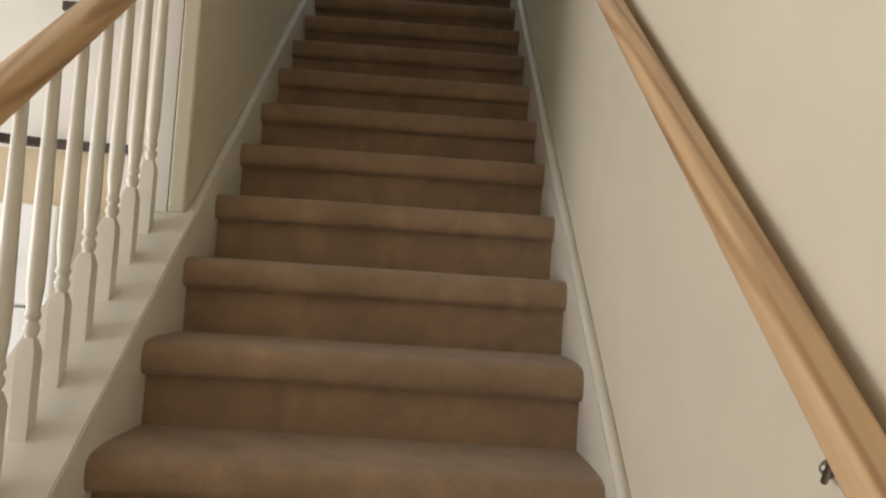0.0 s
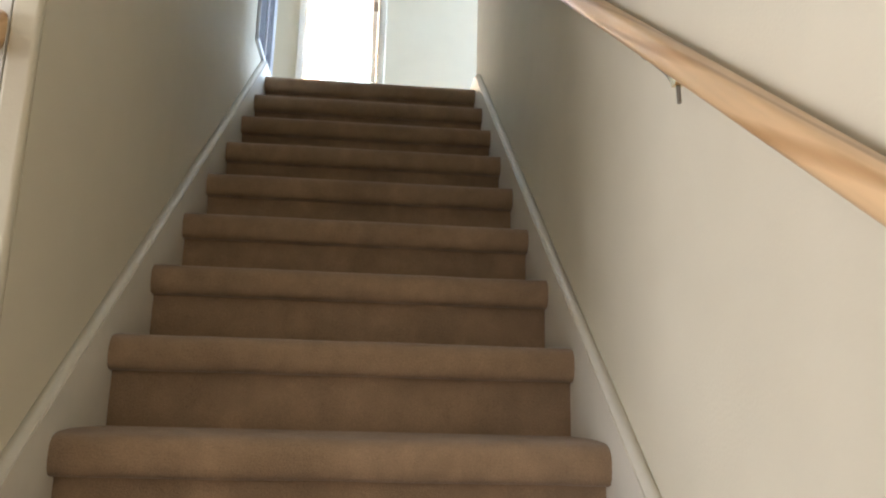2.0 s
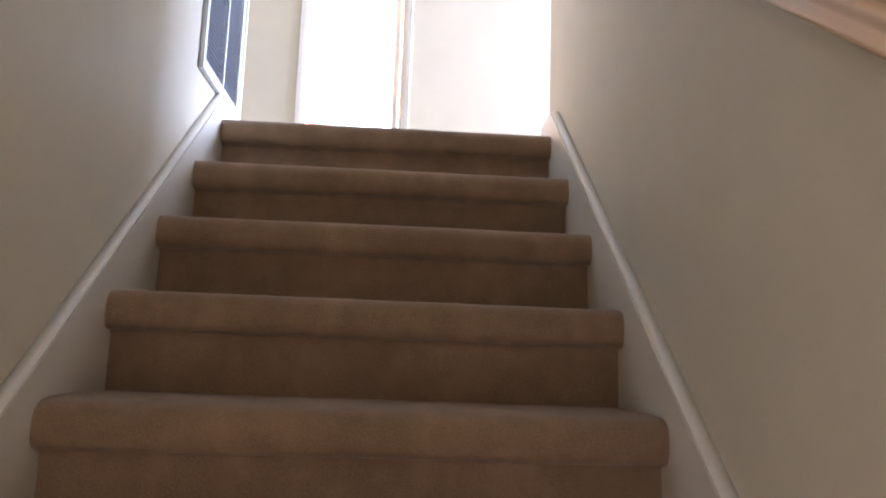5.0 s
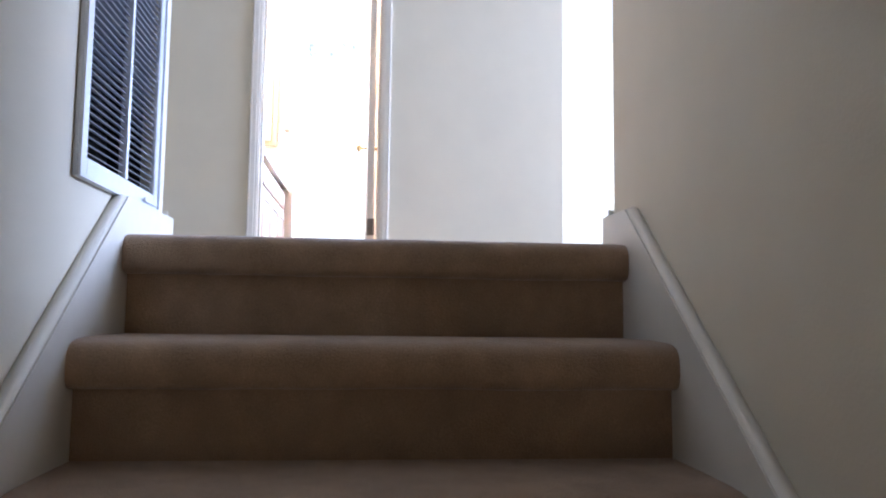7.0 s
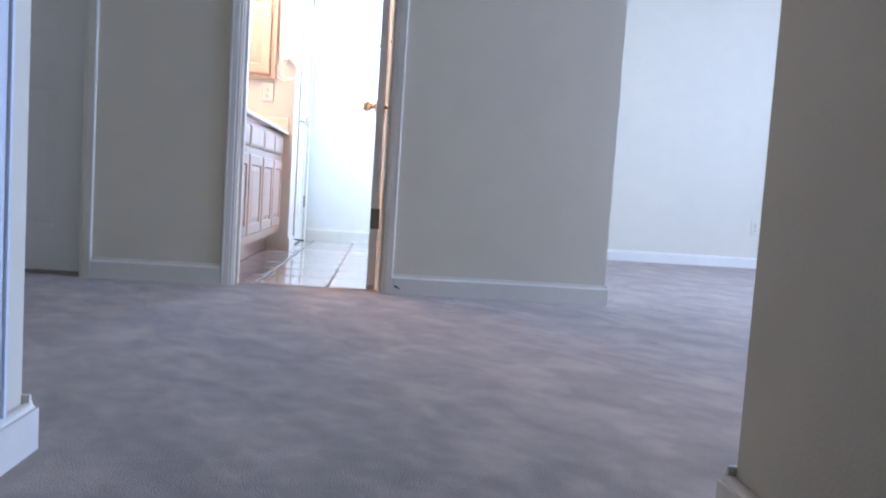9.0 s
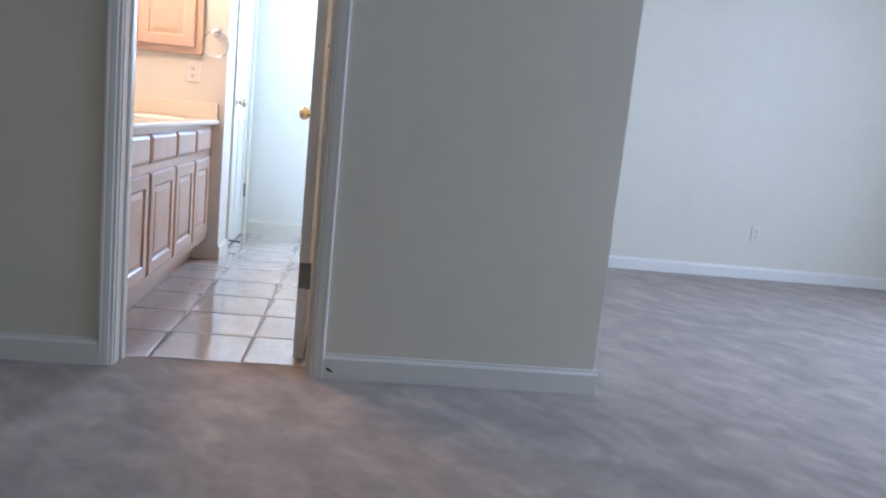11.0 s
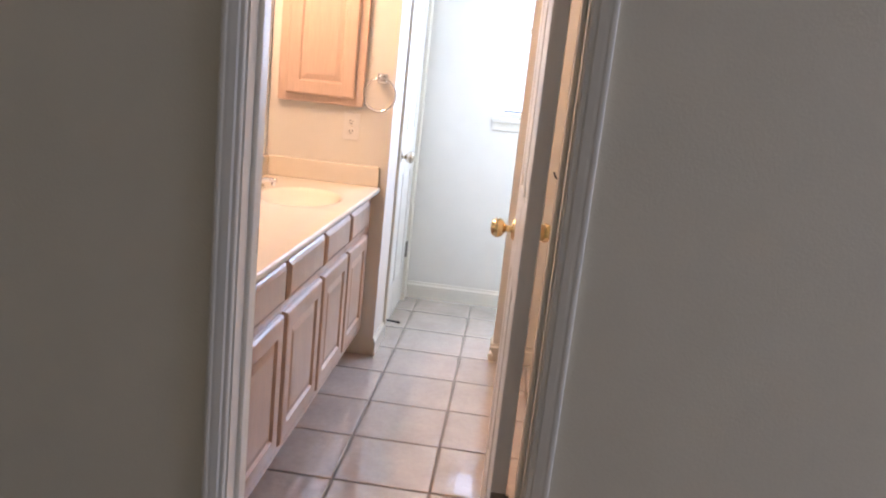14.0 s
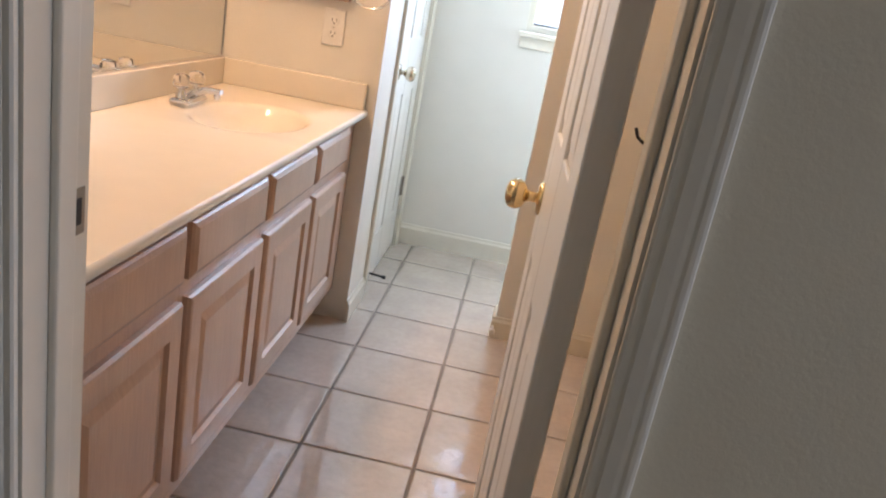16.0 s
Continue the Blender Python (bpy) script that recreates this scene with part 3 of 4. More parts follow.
jamb = thing("door_jamb_bath", "white painted jamb with stop and strike plate", "door jamb", "", "structure")
part("left_jamb", boxes((DX0 - 0.018, DX0, HY + 0.002, HY + 0.118, 0, 2.06)), TRIM, jamb)
part("right_jamb", boxes((DX1, DX1 + 0.018, HY + 0.002, HY + 0.118, 0, 2.06)), TRIM, jamb)
part("head_jamb", boxes((DX0, DX1, HY + 0.002, HY + 0.118, 2.042, 2.06)), TRIM, jamb)
part("stop", box(bmesh.new(), DX0, DX0 + 0.011, HY + 0.045, HY + 0.080, 0, 2.042, 0.003), TRIM, jamb)
part("stop", box(bmesh.new(), DX1 - 0.011, DX1, HY + 0.045, HY + 0.080, 0, 2.042, 0.003), TRIM, jamb)
sp = part("strike_plate", boxes((DX0, DX0 + 0.0015, HY + 0.084, HY + 0.111, 0.830, 0.886)), DULL_METAL, jamb, "dull bronze strike plate")
# dark slip on the plate, painted as the hole's inner shade
part("strike_hole_shade", boxes((DX0 + 0.0015, DX0 + 0.002, HY + 0.091, HY + 0.104, 0.842, 0.874)), SLOT, sp)

PANELS = [(0.19, 0.74), (0.96, 1.56), (1.68, 1.91)]


def panel_door(name, width, height, mat, label):
    """A moulded six-panel slab: hinge edge at local y = 0, thickness along x (0 to 0.035), width along y."""
    ob = thing(name, label, "door")
    core = part("slab", boxes((0.006, 0.029, 0.001, width - 0.001, 0.001, height - 0.001)), mat, ob)
    st, mid = 0.105 * width / 0.6, 0.09
    cols = [(st, width / 2 - mid / 2), (width / 2 + mid / 2, width - st)]
    xs = [(0, st), (width / 2 - mid / 2, width / 2 + mid / 2), (width - st, width)]
    for y0, y1 in xs:
        part("stile", box(bmesh.new(), 0, 0.035, y0, y1, 0, height, 0.002, 1), mat, ob)
    zs = [0.0] + [v for p in PANELS for v in p] + [height]
    for z0, z1 in zip(zs[0::2], zs[1::2]):
        for y0, y1 in cols:
            part("rail", box(bmesh.new(), 0.0003, 0.0347, y0 - 0.002, y1 + 0.002, z0 + 0.0003, z1 - 0.0003, 0.002, 1), mat, ob)
    for z0, z1 in PANELS:
        for y0, y1 in cols:
            bm = bmesh.new()
            for fx, sx in ((0.006, -1), (0.029, 1)):
                i0, i1 = 0.012, 0.034
                lo = [bm.verts.new((fx, a, b)) for a, b in ((y0 + i0, z0 + i0), (y1 - i0, z0 + i0), (y1 - i0, z1 - i0), (y0 + i0, z1 - i0))]
                hi = [bm.verts.new((fx + sx * 0.0048, a, b)) for a, b in ((y0 + i1, z0 + i1), (y1 - i1, z0 + i1), (y1 - i1, z1 - i1), (y0 + i1, z1 - i1))]
                bm.faces.new(hi)
                for j in range(4):
                    bm.faces.new((lo[j], lo[(j + 1) % 4], hi[(j + 1) % 4], hi[j]))
            bmesh.ops.recalc_face_normals(bm, faces=bm.faces)
            part("panel", bm, mat, ob)
    return ob


def knob(parent, at, way, mat, label):
    """Round door knob with its rose; way is the turn that points local z outwards."""
    m = Matrix.Translation(at) @ way
    k = part("door_handle", lathe([(0.010, 0.0), (0.0095, 0.022), (0.013, 0.028), (0.023, 0.034), (0.0275, 0.044), (0.0275, 0.053), (0.022, 0.062), (0.012, 0.066), (0.004, 0.067)], m, 24), mat, parent, label, 60)
    part("rose", lathe([(0.031, 0.0), (0.031, 0.003), (0.026, 0.008), (0.013, 0.010)], m, 24), mat, k, "", 50)
    return k


def hinge(parent, x, y, z, edge_way):
    h = part("hinge", boxes((x - 0.001, x + 0.030, y - 0.0016, y, z - 0.044, z + 0.044)) if edge_way == "y" else boxes((x, x + 0.0016, y - 0.030, y, z - 0.044, z + 0.044)), DULL_METAL, parent, "dull metal butt hinge")
    return h


bath_door = panel_door("door_1", 0.605, 2.02, DOOR_PAINT, "white six-panel bathroom door standing open into the bathroom")
bath_door.location = (-0.0505, 2.523, 0.014)
bath_door.rotation_euler = (0, 0, radians(1.0))
knob(bath_door, (0.0, 0.545, 0.830), pose(0, 0, 0, 0, -90, 0), BRASS, "polished brass door knob")
knob(bath_door, (0.035, 0.545, 0.830), pose(0, 0, 0, 0, 90, 0), BRASS, "polished brass door knob")
for hz in (0.292, 1.77):
    h = hinge(bath_door, 0.003, 0.0, hz, "y")
    part("knuckle", tube([(0.036, -0.004, hz - 0.044), (0.036, -0.004, hz + 0.044)], 0.0055, 10), DULL_METAL, h, "", 50)
part("latch_plate", boxes((0.006, 0.029, 0.605, 0.6065, 0.801, 0.859)), BRASS, bath_door)
hook = tagged(part("wall_hook", tube([(DX1 + 0.001, 2.500, 1.054), (DX1 - 0.006, 2.500, 1.055), (DX1 - 0.013, 2.499, 1.060), (DX1 - 0.017, 2.498, 1.069)], 0.0018, 6), BLACK),
              "small bent dark hook in the door jamb", "hook")

# closet door inside the bathroom, shut
cl = panel_door("door_2", 0.612, 2.02, DOOR_PAINT, "white six-panel closet door, shut, with a brass knob")
cl.location = (-0.644, 4.490, 0.014)
knob(cl, (0.035, 0.062, 0.845), pose(0, 0, 0, 0, 90, 0), NICKEL, "pale worn brass door knob")
for hz in (0.285, 1.80):
    hg = part("hinge", tube([(0.039, 0.613, hz - 0.044), (0.039, 0.613, hz + 0.044)], 0.0065, 10), DULL_METAL, cl, "dull metal hinge barrel", 50)
    part("leaf", boxes((0.0352, 0.0368, 0.585, 0.612, hz - 0.044, hz + 0.044)), DULL_METAL, hg)
cc = thing("door_casing_closet", "white moulded casing around the closet door", "door casing", "", "structure")
for inner, side in ((4.480, -1), (5.112, 1)):
    pts = [(b, a) for a, b in casing_profile(inner, side, -0.602, 1, CW)]
    part("side_casing", prism(pts, "z", 0, 2.05), TRIM, cc)
part("jamb", boxes((-0.70, -0.603, 4.476, 4.488, 0, 2.05)), TRIM, cc)
part("jamb", boxes((-0.70, -0.603, 5.105, 5.119, 0, 2.05)), TRIM, cc)
part("head_casing", boxes((-0.602, -0.585, 4.432, 5.160, 2.05, 2.115)), TRIM, cc)
stop = thing("door_stop", "thin black rubber-tipped door stop near the floor", "door stop")
part("rod", tube([(-0.606, 4.588, 0.045), (-0.548, 4.588, 0.040)], 0.0045, 8), BLACK, stop)
part("tip", lathe([(0.007, 0), (0.008, 0.004), (0.006, 0.012)], pose(-0.551, 4.588, 0.040, 0, 90, 0), 10), BLACK, stop)

bumper = thing("door_bumper", "small white door stop on the short wall's baseboard", "door stop")
part("rod", tube([(-0.079, 4.309, 0.05), (-0.079, 4.262, 0.05)], 0.005, 8), PLASTIC, bumper)
part("tip", lathe([(0.011, 0), (0.012, 0.006), (0.009, 0.014)], pose(-0.079, 4.264, 0.05, 90, 0, 0), 12), PLASTIC, bumper)

hd = panel_door("door_3", 0.785, 2.02, DOOR_PAINT, "white six-panel hall door, shut")
hd.matrix_world = pose(-1.995, HY + 0.095, 0.014, 0, 0, -90)

# ---- return air grille ----
vent = thing("return_air_grille", "white enamelled louvred return air grille low on the wall", "air vent")
y0, y1, z0, z1 = -0.200, 0.300, 0.066, 0.852
FX = WL + 0.010
fr = bmesh.new()
for b in ((WL, FX, y0, y0 + 0.042, z0, z1), (WL, FX, y1 - 0.036, y1, z0, z1), (WL, FX, y0 + 0.042, y1 - 0.036, z0, z0 + 0.040), (WL, FX, y0 + 0.042, y1 - 0.036, z1 - 0.040, z1)):
    box(fr, *b, 0.002, 1)
part("frame", fr, VENT, vent)
part("rim", boxes((FX, FX + 0.005, y0, y0 + 0.008, z0, z1), (FX, FX + 0.005, y1 - 0.008, y1, z0, z1), (FX, FX + 0.005, y0 + 0.008, y1 - 0.008, z0, z0 + 0.008), (FX, FX + 0.005, y0 + 0.008, y1 - 0.008, z1 - 0.008, z1)), VENT, vent)
part("mullion", boxes((WL - 0.004, FX + 0.001, 0.052, 0.066, z0 + 0.040, z1 - 0.040)), VENT, vent)
part("latch", boxes((FX + 0.005, FX + 0.009, 0.17, 0.26, z0 + 0.012, z0 + 0.020)), VENT, vent)
sl = None
# slats in the darkened enamel, louvre shade included in their colour
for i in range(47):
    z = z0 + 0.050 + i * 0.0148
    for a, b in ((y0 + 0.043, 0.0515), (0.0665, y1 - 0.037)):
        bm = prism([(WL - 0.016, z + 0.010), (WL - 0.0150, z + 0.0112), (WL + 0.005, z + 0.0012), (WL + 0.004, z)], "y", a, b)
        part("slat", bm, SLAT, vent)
# thin sheet coloured as the shade behind the louvres
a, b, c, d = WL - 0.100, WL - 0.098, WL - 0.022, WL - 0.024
part("duct", prism([(a, VY0), (c, VY0), (c, VY0 + 0.002), (b, VY0 + 0.002), (b, VY1 - 0.002), (c, VY1 - 0.002), (c, VY1), (a, VY1)], "z", VZ0, VZ1), DUCT, vent, "duct sheet behind the louvres, its inner shade painted near-black")

# ---- vanity ----
VX = -0.662                             # face of the cabinet frame
CT = 0.757
edges = [2.512, 2.918, 3.330, 3.715, 4.085]


def raised_panel(y0, y1, z0, z1, x, depth=0.018, stile=0.052, name_mat=PICKLED):
    """A raised-panel front facing +x, with a rounded outer edge."""
    bm = bmesh.new()
    ring = []
    for ins, dx in ((0.0, 0.0), (0.0, depth * 0.55), (0.004, depth * 0.9), (0.009, depth), (stile, depth), (stile + 0.006, depth - 0.008), (stile + 0.010, depth - 0.008), (stile + 0.030, depth - 0.002)):
        ring.append([bm.verts.new((x + dx, a, b)) for a, b in ((y0 + ins, z0 + ins), (y1 - ins, z0 + ins), (y1 - ins, z1 - ins), (y0 + ins, z1 - ins))])
    for r0, r1 in zip(ring, ring[1:]):
        for j in range(4):
            bm.faces.new((r0[j], r0[(j + 1) % 4], r1[(j + 1) % 4], r1[j]))
    bm.faces.new(ring[-1])
    bm.faces.new(ring[0][::-1])
    bmesh.ops.recalc_face_normals(bm, faces=bm.faces)
    return bm


def slab_front(y0, y1, z0, z1, x, depth=0.018):
    bm = bmesh.new()
    ring = []
    for ins, dx in ((0.0, 0.0), (0.0, depth * 0.5), (0.005, depth * 0.75), (0.007, depth * 0.8), (0.014, depth)):
        ring.append([bm.verts.new((x + dx, a, b)) for a, b in ((y0 + ins, z0 + ins), (y1 - ins, z0 + ins), (y1 - ins, z1 - ins), (y0 + ins, z1 - ins))])
    for r0, r1 in zip(ring, ring[1:]):
        for j in range(4):
            bm.faces.new((r0[j], r0[(j + 1) % 4], r1[(j + 1) % 4], r1[j]))
    bm.faces.new(ring[-1])
    bm.faces.new(ring[0][::-1])
    bmesh.ops.recalc_face_normals(bm, faces=bm.faces)
    return bm


for a, b in zip(edges, edges[1:]):
    unit = thing("vanity_cabinet", "pinkish pickled-oak vanity unit with one drawer over a raised-panel door", "cabinet", "vanity units under the countertop")
    end = PY - 0.002 if b == edges[-1] else b - 0.0005
    part("body", boxes((BX0 + 0.002, VX - 0.02, a + 0.0005, end, 0.120, CT - 0.090), (VX - 0.02, VX, a + 0.0005, end, 0.120, CT - 0.022), (BX0 + 0.002, BX0 + 0.02, a + 0.0005, end, CT - 0.090, CT - 0.022), (BX0 + 0.002, VX - 0.075, a + 0.0005, end, 0.006, 0.120)), PICKLED, unit)
    part("drawer", slab_front(a + 0.014, b - 0.012, 0.600, 0.710, VX + 0.0005), PICKLED, unit)
    part("door", raised_panel(a + 0.014, b - 0.012, 0.166, 0.566, VX + 0.0005), PICKLED, unit)

# countertop with an integral bowl
SXc, SYc, SA, SB = -0.848, 3.715, 0.155, 0.215
top = thing("countertop", "cream cultured-marble vanity top with an integral oval bowl", "countertop")
CX0, CX1, CY0, CY1 = BX0 + 0.001, VX + 0.038, 2.509, PY - 0.001
bm = bmesh.new()
SEG = 48
outer, rings = [], []
for j in range(SEG):
    a = 2 * math.pi * j / SEG
    c, s = math.cos(a), math.sin(a)
    tx = ((CX1 - 0.006 if c > 0 else CX0) - SXc) / c if abs(c) > 1e-6 else 1e9
    ty = ((CY1 if s > 0 else CY1 - 0.72) - SYc) / s if abs(s) > 1e-6 else 1e9
    t = min(tx, ty)
    outer.append(bm.verts.new((SXc + c * t, SYc + s * t, CT)))
for cx in (CX0, CX1 - 0.006):
    for cy in (CY1 - 0.72, CY1):
        v = min(outer, key=lambda o: (o.co.x - cx) ** 2 + (o.co.y - cy) ** 2)
        v.co.x, v.co.y = cx, cy
for f, dz in ((1.06, 0.0), (1.0, -0.0015), (0.96, -0.005), (0.92, -0.012), (0.86, -0.024), (0.72, -0.042), (0.50, -0.056), (0.22, -0.063), (0.09, -0.065)):
    rings.append([bm.verts.new((SXc + SA * f * math.cos(2 * math.pi * j / SEG), SYc + SB * f * math.sin(2 * math.pi * j / SEG), CT + dz)) for j in range(SEG)])
for r0, r1 in zip([outer] + rings, rings):
    for j in range(SEG):
        bm.faces.new((r0[j], r0[(j + 1) % SEG], r1[(j + 1) % SEG], r1[j]))
bm.faces.new(rings[-1])
bmesh.ops.recalc_face_normals(bm, faces=bm.faces)
if sum(f.normal.z for f in bm.faces) < 0:
    bmesh.ops.reverse_faces(bm, faces=bm.faces)
part("bowl", bm, MARBLE, top, "shallow oval moulded bowl", 35)
part("deck", boxes((CX0, CX1 - 0.006, CY0, CY1 - 0.72, CT - 0.020, CT)), MARBLE, top)
nosep = [(CX1 - 0.006, CT - 0.020), (CX1 - 0.002, CT - 0.020), (CX1, CT - 0.017), (CX1, CT - 0.008), (CX1 - 0.002, CT - 0.002), (CX1 - 0.006, CT)]
part("front_edge", prism(nosep, "y", CY0, CY1), MARBLE, top, "", 50)
bs = bmesh.new()
box(bs, BX0 + 0.001, BX0 + 0.021, CY0, CY1, CT, CT + 0.084, 0.003)
part("backsplash", bs, MARBLE, top)
bs = bmesh.new()
box(bs, BX0 + 0.021, CX1 - 0.012, CY1 - 0.020, CY1, CT, CT + 0.084, 0.003)
part("side_splash", bs, MARBLE, top)
part("drain", lathe([(0.021, 0), (0.021, 0.002), (0.016, 0.003), (0.006, 0.0005)], pose(SXc, SYc, CT - 0.0645), 20), CHROME, top, "", 50)

# faucet
fx, fy = -1.025, 3.715
faucet = thing("faucet", "chrome two-handle faucet with clear acrylic knobs on the vanity top", "faucet")
fb = bmesh.new()
box(fb, fx - 0.027, fx + 0.027, fy - 0.066, fy + 0.066, CT + 0.0003, CT + 0.020, 0.008, 3)
part("base", fb, CHROME, faucet, "", 50)
sp = bmesh.new()
path = [(fx - 0.005, CT + 0.014), (fx + 0.015, CT + 0.034), (fx + 0.05, CT + 0.047), (fx + 0.090, CT + 0.047)]
wid = [0.020, 0.016, 0.012, 0.011]
rings = []
for (px, pz), w in zip(path, wid):
    rings.append([sp.verts.new((px + 0.35 * w * math.cos(2 * math.pi * j / 12) * (0.4), fy + w * math.cos(2 * math.pi * j / 12), pz + w * 0.8 * math.sin(2 * math.pi * j / 12))) for j in range(12)])
for r0, r1 in zip(rings, rings[1:]):
    for j in range(12):
        sp.faces.new((r0[j], r0[(j + 1) % 12], r1[(j + 1) % 12], r1[j]))
sp.faces.new(rings[0][::-1])
sp.faces.new(rings[-1])
bmesh.ops.recalc_face_normals(sp, faces=sp.faces)
spout = part("spout", sp, CHROME, faucet, "", 50)
part("aerator", lathe([(0.009, 0), (0.010, 0.004), (0.010, 0.018)], pose(fx + 0.080, fy, CT + 0.026), 14), CHROME, spout, "", 50)
for dy in (-0.045, 0.045):
    st = part("stem", lathe([(0.016, 0), (0.014, 0.010), (0.009, 0.016), (0.009, 0.026)], pose(fx - 0.002, fy + dy, CT + 0.021), 14), CHROME, faucet, "", 50)
    part("knob", lathe([(0.012, 0.0), (0.021, 0.006), (0.023, 0.020), (0.020, 0.034), (0.012, 0.038)], pose(fx - 0.002, fy + dy, CT + 0.046), 10), ACRYLIC, st, "clear acrylic knob", 20)
    part("cap", lathe([(0.008, 0), (0.008, 0.002), (0.005, 0.003)], pose(fx - 0.002, fy + dy, CT + 0.084), 12), CHROME, st, "", 50)

# mirror over the backsplash
mir = thing("wall_mirror", "large plain mirror resting on the backsplash", "mirror")
part("glass", boxes((BX0 + 0.0015, BX0 + 0.0055, 2.56, PY - 0.012, CT + 0.091, 1.80)), MIRROR, mir)
part("channel", boxes((BX0 + 0.001, BX0 + 0.009, 2.555, PY - 0.008, CT + 0.085, CT + 0.092)), CHROME, mir)
part("edge_strip", boxes((BX0 + 0.001, BX0 + 0.008, PY - 0.0115, PY - 0.006, CT + 0.092, 1.80)), CHROME, mir)

# vanity light over the mirror
vl = thing("vanity_light", "warm lit frosted strip light over the mirror", "wall lamp")
part("bar", box(bmesh.new(), BX0 + 0.001, BX0 + 0.03, 3.30, 4.02, 1.89, 2.01, 0.006), PLASTIC, vl)
part("diffuser", box(bmesh.new(), BX0 + 0.031, BX0 + 0.12, 3.35, 3.97, 1.905, 1.995, 0.03, 4), BULB, vl, "glowing frosted diffuser", 60)

# medicine cabinet on the partition
mc = thing("medicine_cabinet", "honey-oak wall cabinet with a raised-panel door over the vanity", "cabinet")
def turn_front(bm):
    """Turns a front that faces +x so that it faces -y on the partition."""
    for v in bm.verts:
        v.co = Vector((v.co.y, PY - v.co.x, v.co.z))
    bmesh.ops.recalc_face_normals(bm, faces=bm.faces)
    return bm


bm = bmesh.new()
box(bm, -1.089, -0.727, PY - 0.026, PY, 1.081, 1.640, 0.003, 1)
part("frame", bm, HONEY, mc)
part("door", turn_front(raised_panel(-1.053, -0.762, 1.111, 1.612, 0.0265, 0.018, 0.055)), HONEY, mc, "raised-panel oak door")

# towel ring, outlets
ring = thing("towel_ring", "chrome towel ring with a square mount on the wall", "towel ring")
rc = (-0.656, PY, 1.207)
part("mount", box(bmesh.new(), rc[0] - 0.021, rc[0] + 0.021, PY - 0.012, PY, rc[2] - 0.021, rc[2] + 0.021, 0.004), CHROME, ring)
part("post", lathe([(0.010, 0), (0.009, 0.030), (0.013, 0.036), (0.013, 0.046), (0.008, 0.050)], pose(rc[0], PY - 0.010, rc[2], 90, 0, 0), 16), CHROME, ring, "", 50)
part("ring", tube([(rc[0] + 0.066 * math.sin(2 * math.pi * j / 40), PY - 0.048 + 0.004 * math.cos(2 * math.pi * j / 40), rc[2] - 0.066 + 0.066 * math.cos(2 * math.pi * j / 40)) for j in range(40)], 0.0042, 10, closed=True), CHROME, ring, "", 60)


def outlet(x, y, z, label, plate=PLASTIC):
    ob = thing("wall_outlet", label, "outlet")
    part("plate", box(bmesh.new(), x - 0.035, x + 0.035, y - 0.006, y, z - 0.057, z + 0.057, 0.003), plate, ob)
    for dz in (0.020, -0.020):
        rcp = part("receptacle", lathe([(0.017, 0), (0.017, 0.0015), (0.0155, 0.002)], pose(x, y - 0.0055, z + dz, 90, 0, 0), 20), plate, ob, "", 50)
        # dark slips on the face give the shade within the openings
        part("slot_shades", boxes((x - 0.0075, x - 0.0053, y - 0.0082, y - 0.0074, z + dz - 0.001, z + dz + 0.008), (x + 0.0053, x + 0.0075, y - 0.0082, y - 0.0074, z + dz - 0.001, z + dz + 0.007),
             (x - 0.0025, x + 0.0025, y - 0.0082, y - 0.0074, z + dz - 0.010, z + dz - 0.005)), SLOT, rcp)
    part("screw", lathe([(0.0028, 0), (0.0028, 0.001), (0.001, 0.0014)], pose(x, y - 0.006, z, 90, 0, 0), 8), CHROME, ob)
    return ob


outlet(-0.772, PY, 0.997, "white duplex outlet on the wall over the vanity")
outlet(2.90, FB, 0.318, "duplex outlet painted over in the wall's cream", WALL)

# ---- windows ----
win = thing("window_1", "white bathroom window with a painted sill, blown out by daylight", "window", "", "structure")
part("window_frame", boxes((WX0, WX0 + 0.03, FY + 0.03, FY + 0.12, WZ0, WZ1), (WX1 - 0.03, WX1, FY + 0.03, FY + 0.12, WZ0, WZ1), (WX0 + 0.03, WX1 - 0.03, FY + 0.03, FY + 0.12, WZ0, WZ0 + 0.03),
     (WX0 + 0.03, WX1 - 0.03, FY + 0.03, FY + 0.12, WZ1 - 0.03, WZ1)), TRIM, win)
part("sash_rail", boxes((WX0 + 0.03, WX1 - 0.03, FY + 0.05, FY + 0.085, 1.515, 1.545)), TRIM, win)
sl = bmesh.new()
box(sl, WX0 - 0.025, WX1 + 0.025, FY - 0.030, FY + 0.03, WZ0 - 0.022, WZ0, 0.004)
part("window_sill", sl, TRIM, win)
part("apron", box(bmesh.new(), WX0 - 0.018, WX1 + 0.018, FY - 0.012, FY, WZ0 - 0.068, WZ0 - 0.022, 0.003), TRIM, win)
pn = part("pane", boxes((WX0 + 0.03, WX1 - 0.03, FY + 0.066, FY + 0.070, WZ0 + 0.03, WZ1 - 0.03)), GLASS, win)
pn.visible_shadow = False
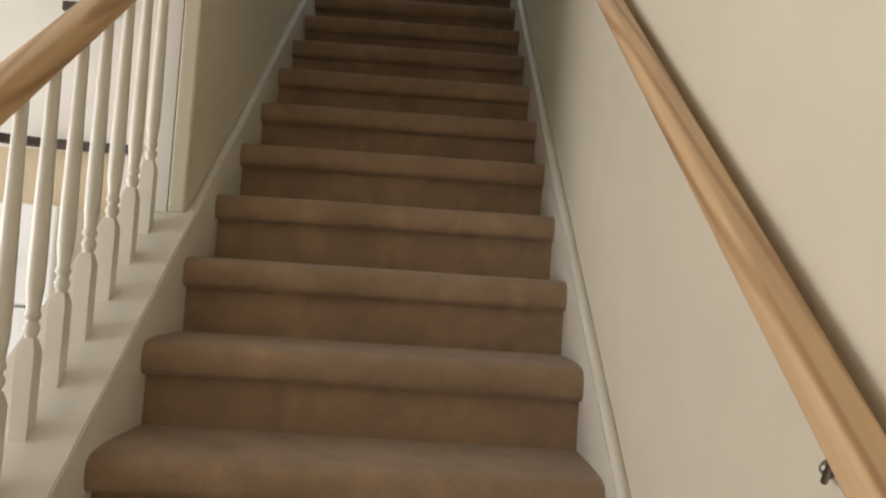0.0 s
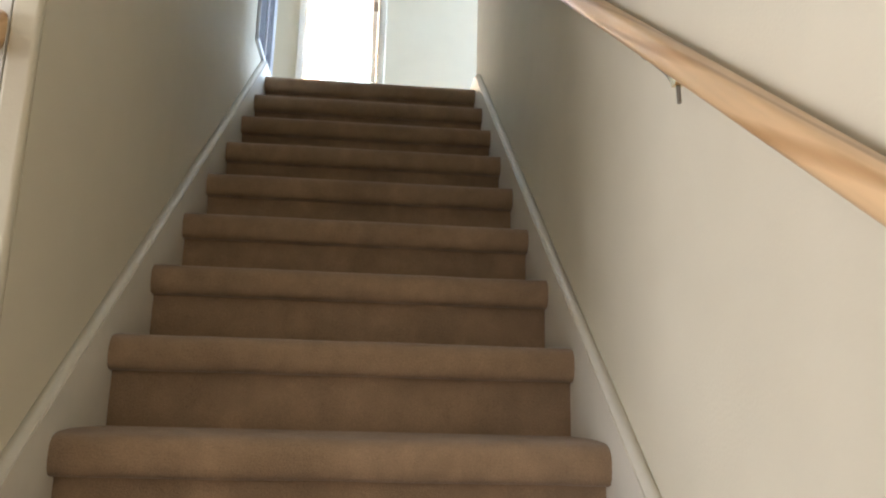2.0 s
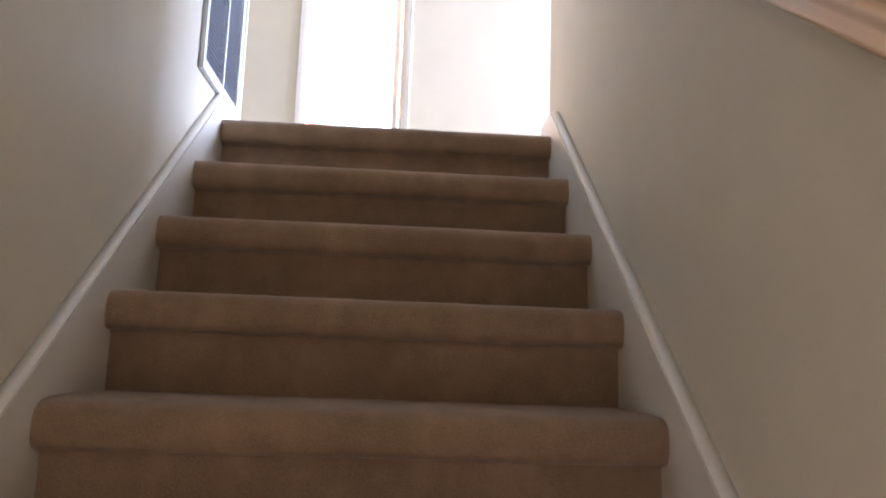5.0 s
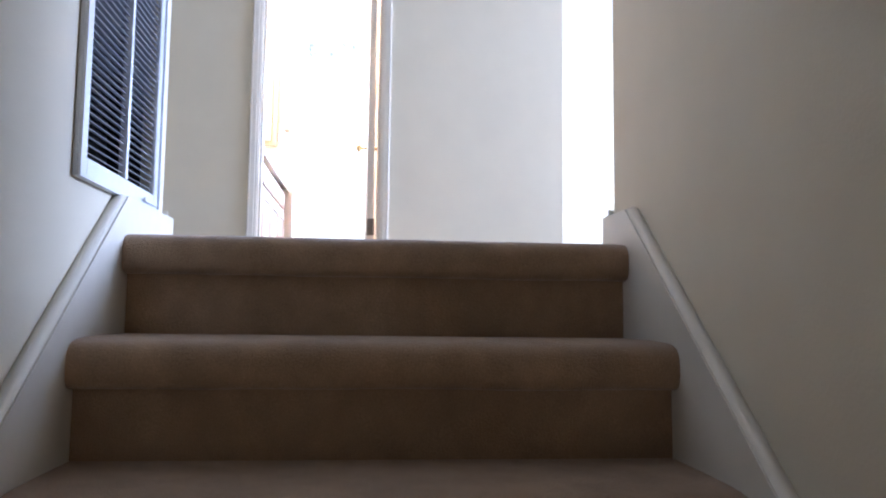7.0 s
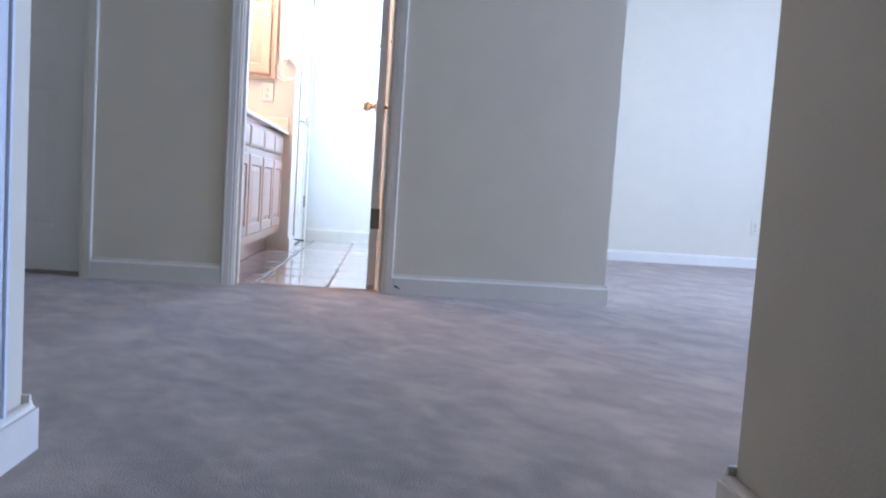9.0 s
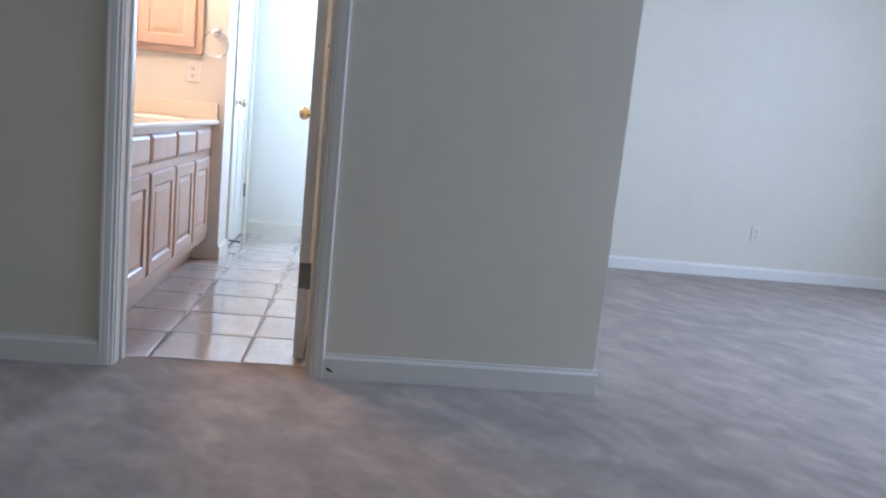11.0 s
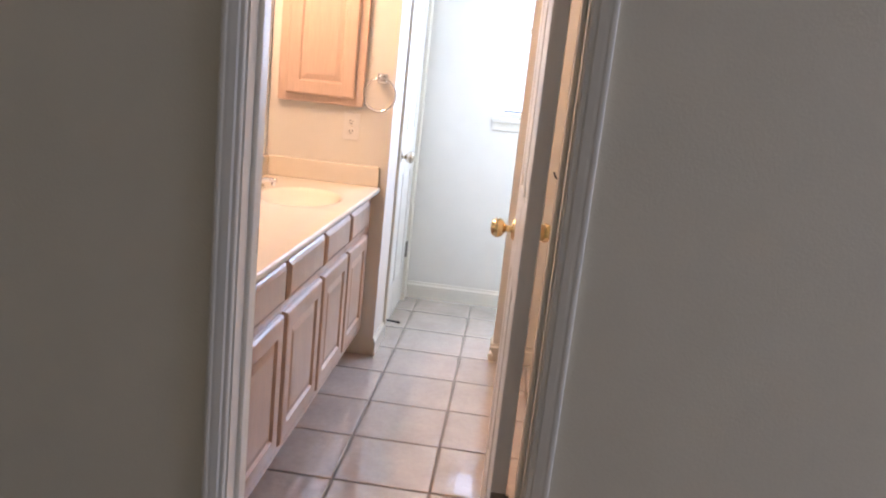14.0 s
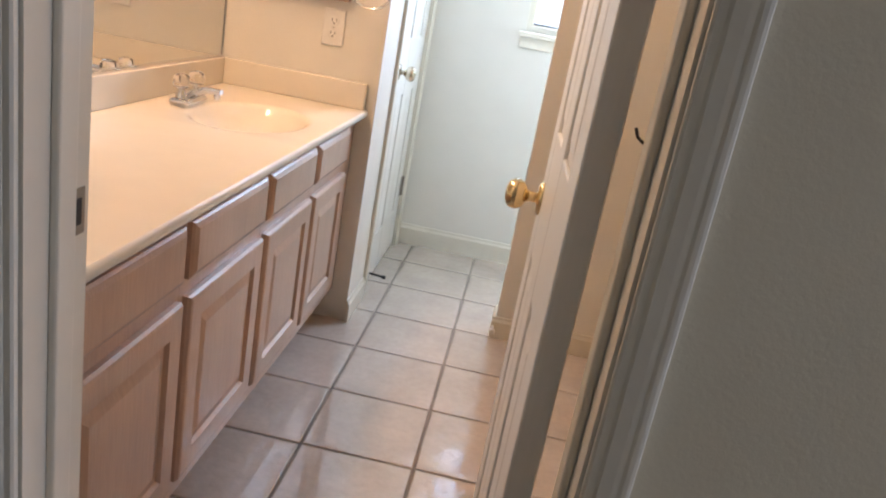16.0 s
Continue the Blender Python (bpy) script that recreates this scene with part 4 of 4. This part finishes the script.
win2 = thing("window_2", "white framed bedroom window", "window", "", "structure")
part("window_frame", boxes((4.47, 4.55, 0.98, 1.03, 0.65, 2.12), (4.47, 4.55, 2.93, 2.98, 0.65, 2.12), (4.47, 4.55, 1.03, 2.93, 0.65, 0.70), (4.47, 4.55, 1.03, 2.93, 2.07, 2.12)), TRIM, win2)
part("window_sill", boxes((4.40, 4.47, 0.93, 3.03, 0.62, 0.65)), TRIM, win2)

# ---- tiled bathroom floor, piece by piece ----
bath_floor = setting("floor_bath", boxes((BX0 - 0.05, BX1 + 0.05, 2.474, FY + 0.1, -0.2, -0.001)), GROUT, "square beige glazed floor tiles with dark grout", "tiled floor")
TX, TY, TP, TPX = -0.517, 3.702, 0.3065, 0.302
bm = bmesh.new()
hw = TP / 2 - 0.0040
rings = [[bm.verts.new((sx * (hw - ins), sy * (hw - ins), z)) for sx, sy in ((-1, -1), (1, -1), (1, 1), (-1, 1))]
         for ins, z in ((0, -0.006), (0, 0.0012), (0.0015, 0.0026), (0.005, 0.0033), (0.016, 0.0036), (0.022, 0.0036))]
for r0, r1 in zip(rings, rings[1:]):
    for j in range(4):
        bm.faces.new((r0[j], r0[(j + 1) % 4], r1[(j + 1) % 4], r1[j]))
bm.faces.new(rings[-1])
bmesh.ops.recalc_face_normals(bm, faces=bm.faces)
if sum(f.normal.z * f.calc_area() for f in bm.faces) < 0:
    bmesh.ops.reverse_faces(bm, faces=bm.faces)
tile_mesh = mesh_of("tile", bm, TILE, 50)
for i in range(-3, 5):
    for j in range(-4, 5):
        x0, x1 = TX + i * TPX, TX + (i + 1) * TPX
        x0, x1 = max(x0, BX0 - 0.04), min(x1, BX1 + 0.04)
        if x1 - x0 < 0.03:
            continue
        ob = new("tile", tile_mesh)
        ob.parent = bath_floor
        ob.location = ((x0 + x1) / 2, TY + (j + 0.5) * TP, 0.0)
        ob.scale = ((x1 - x0 - 0.008) / (2 * hw), 1, 1)
        ob.rotation_euler = (random.uniform(-0.004, 0.004), random.uniform(-0.002, 0.012), 0)
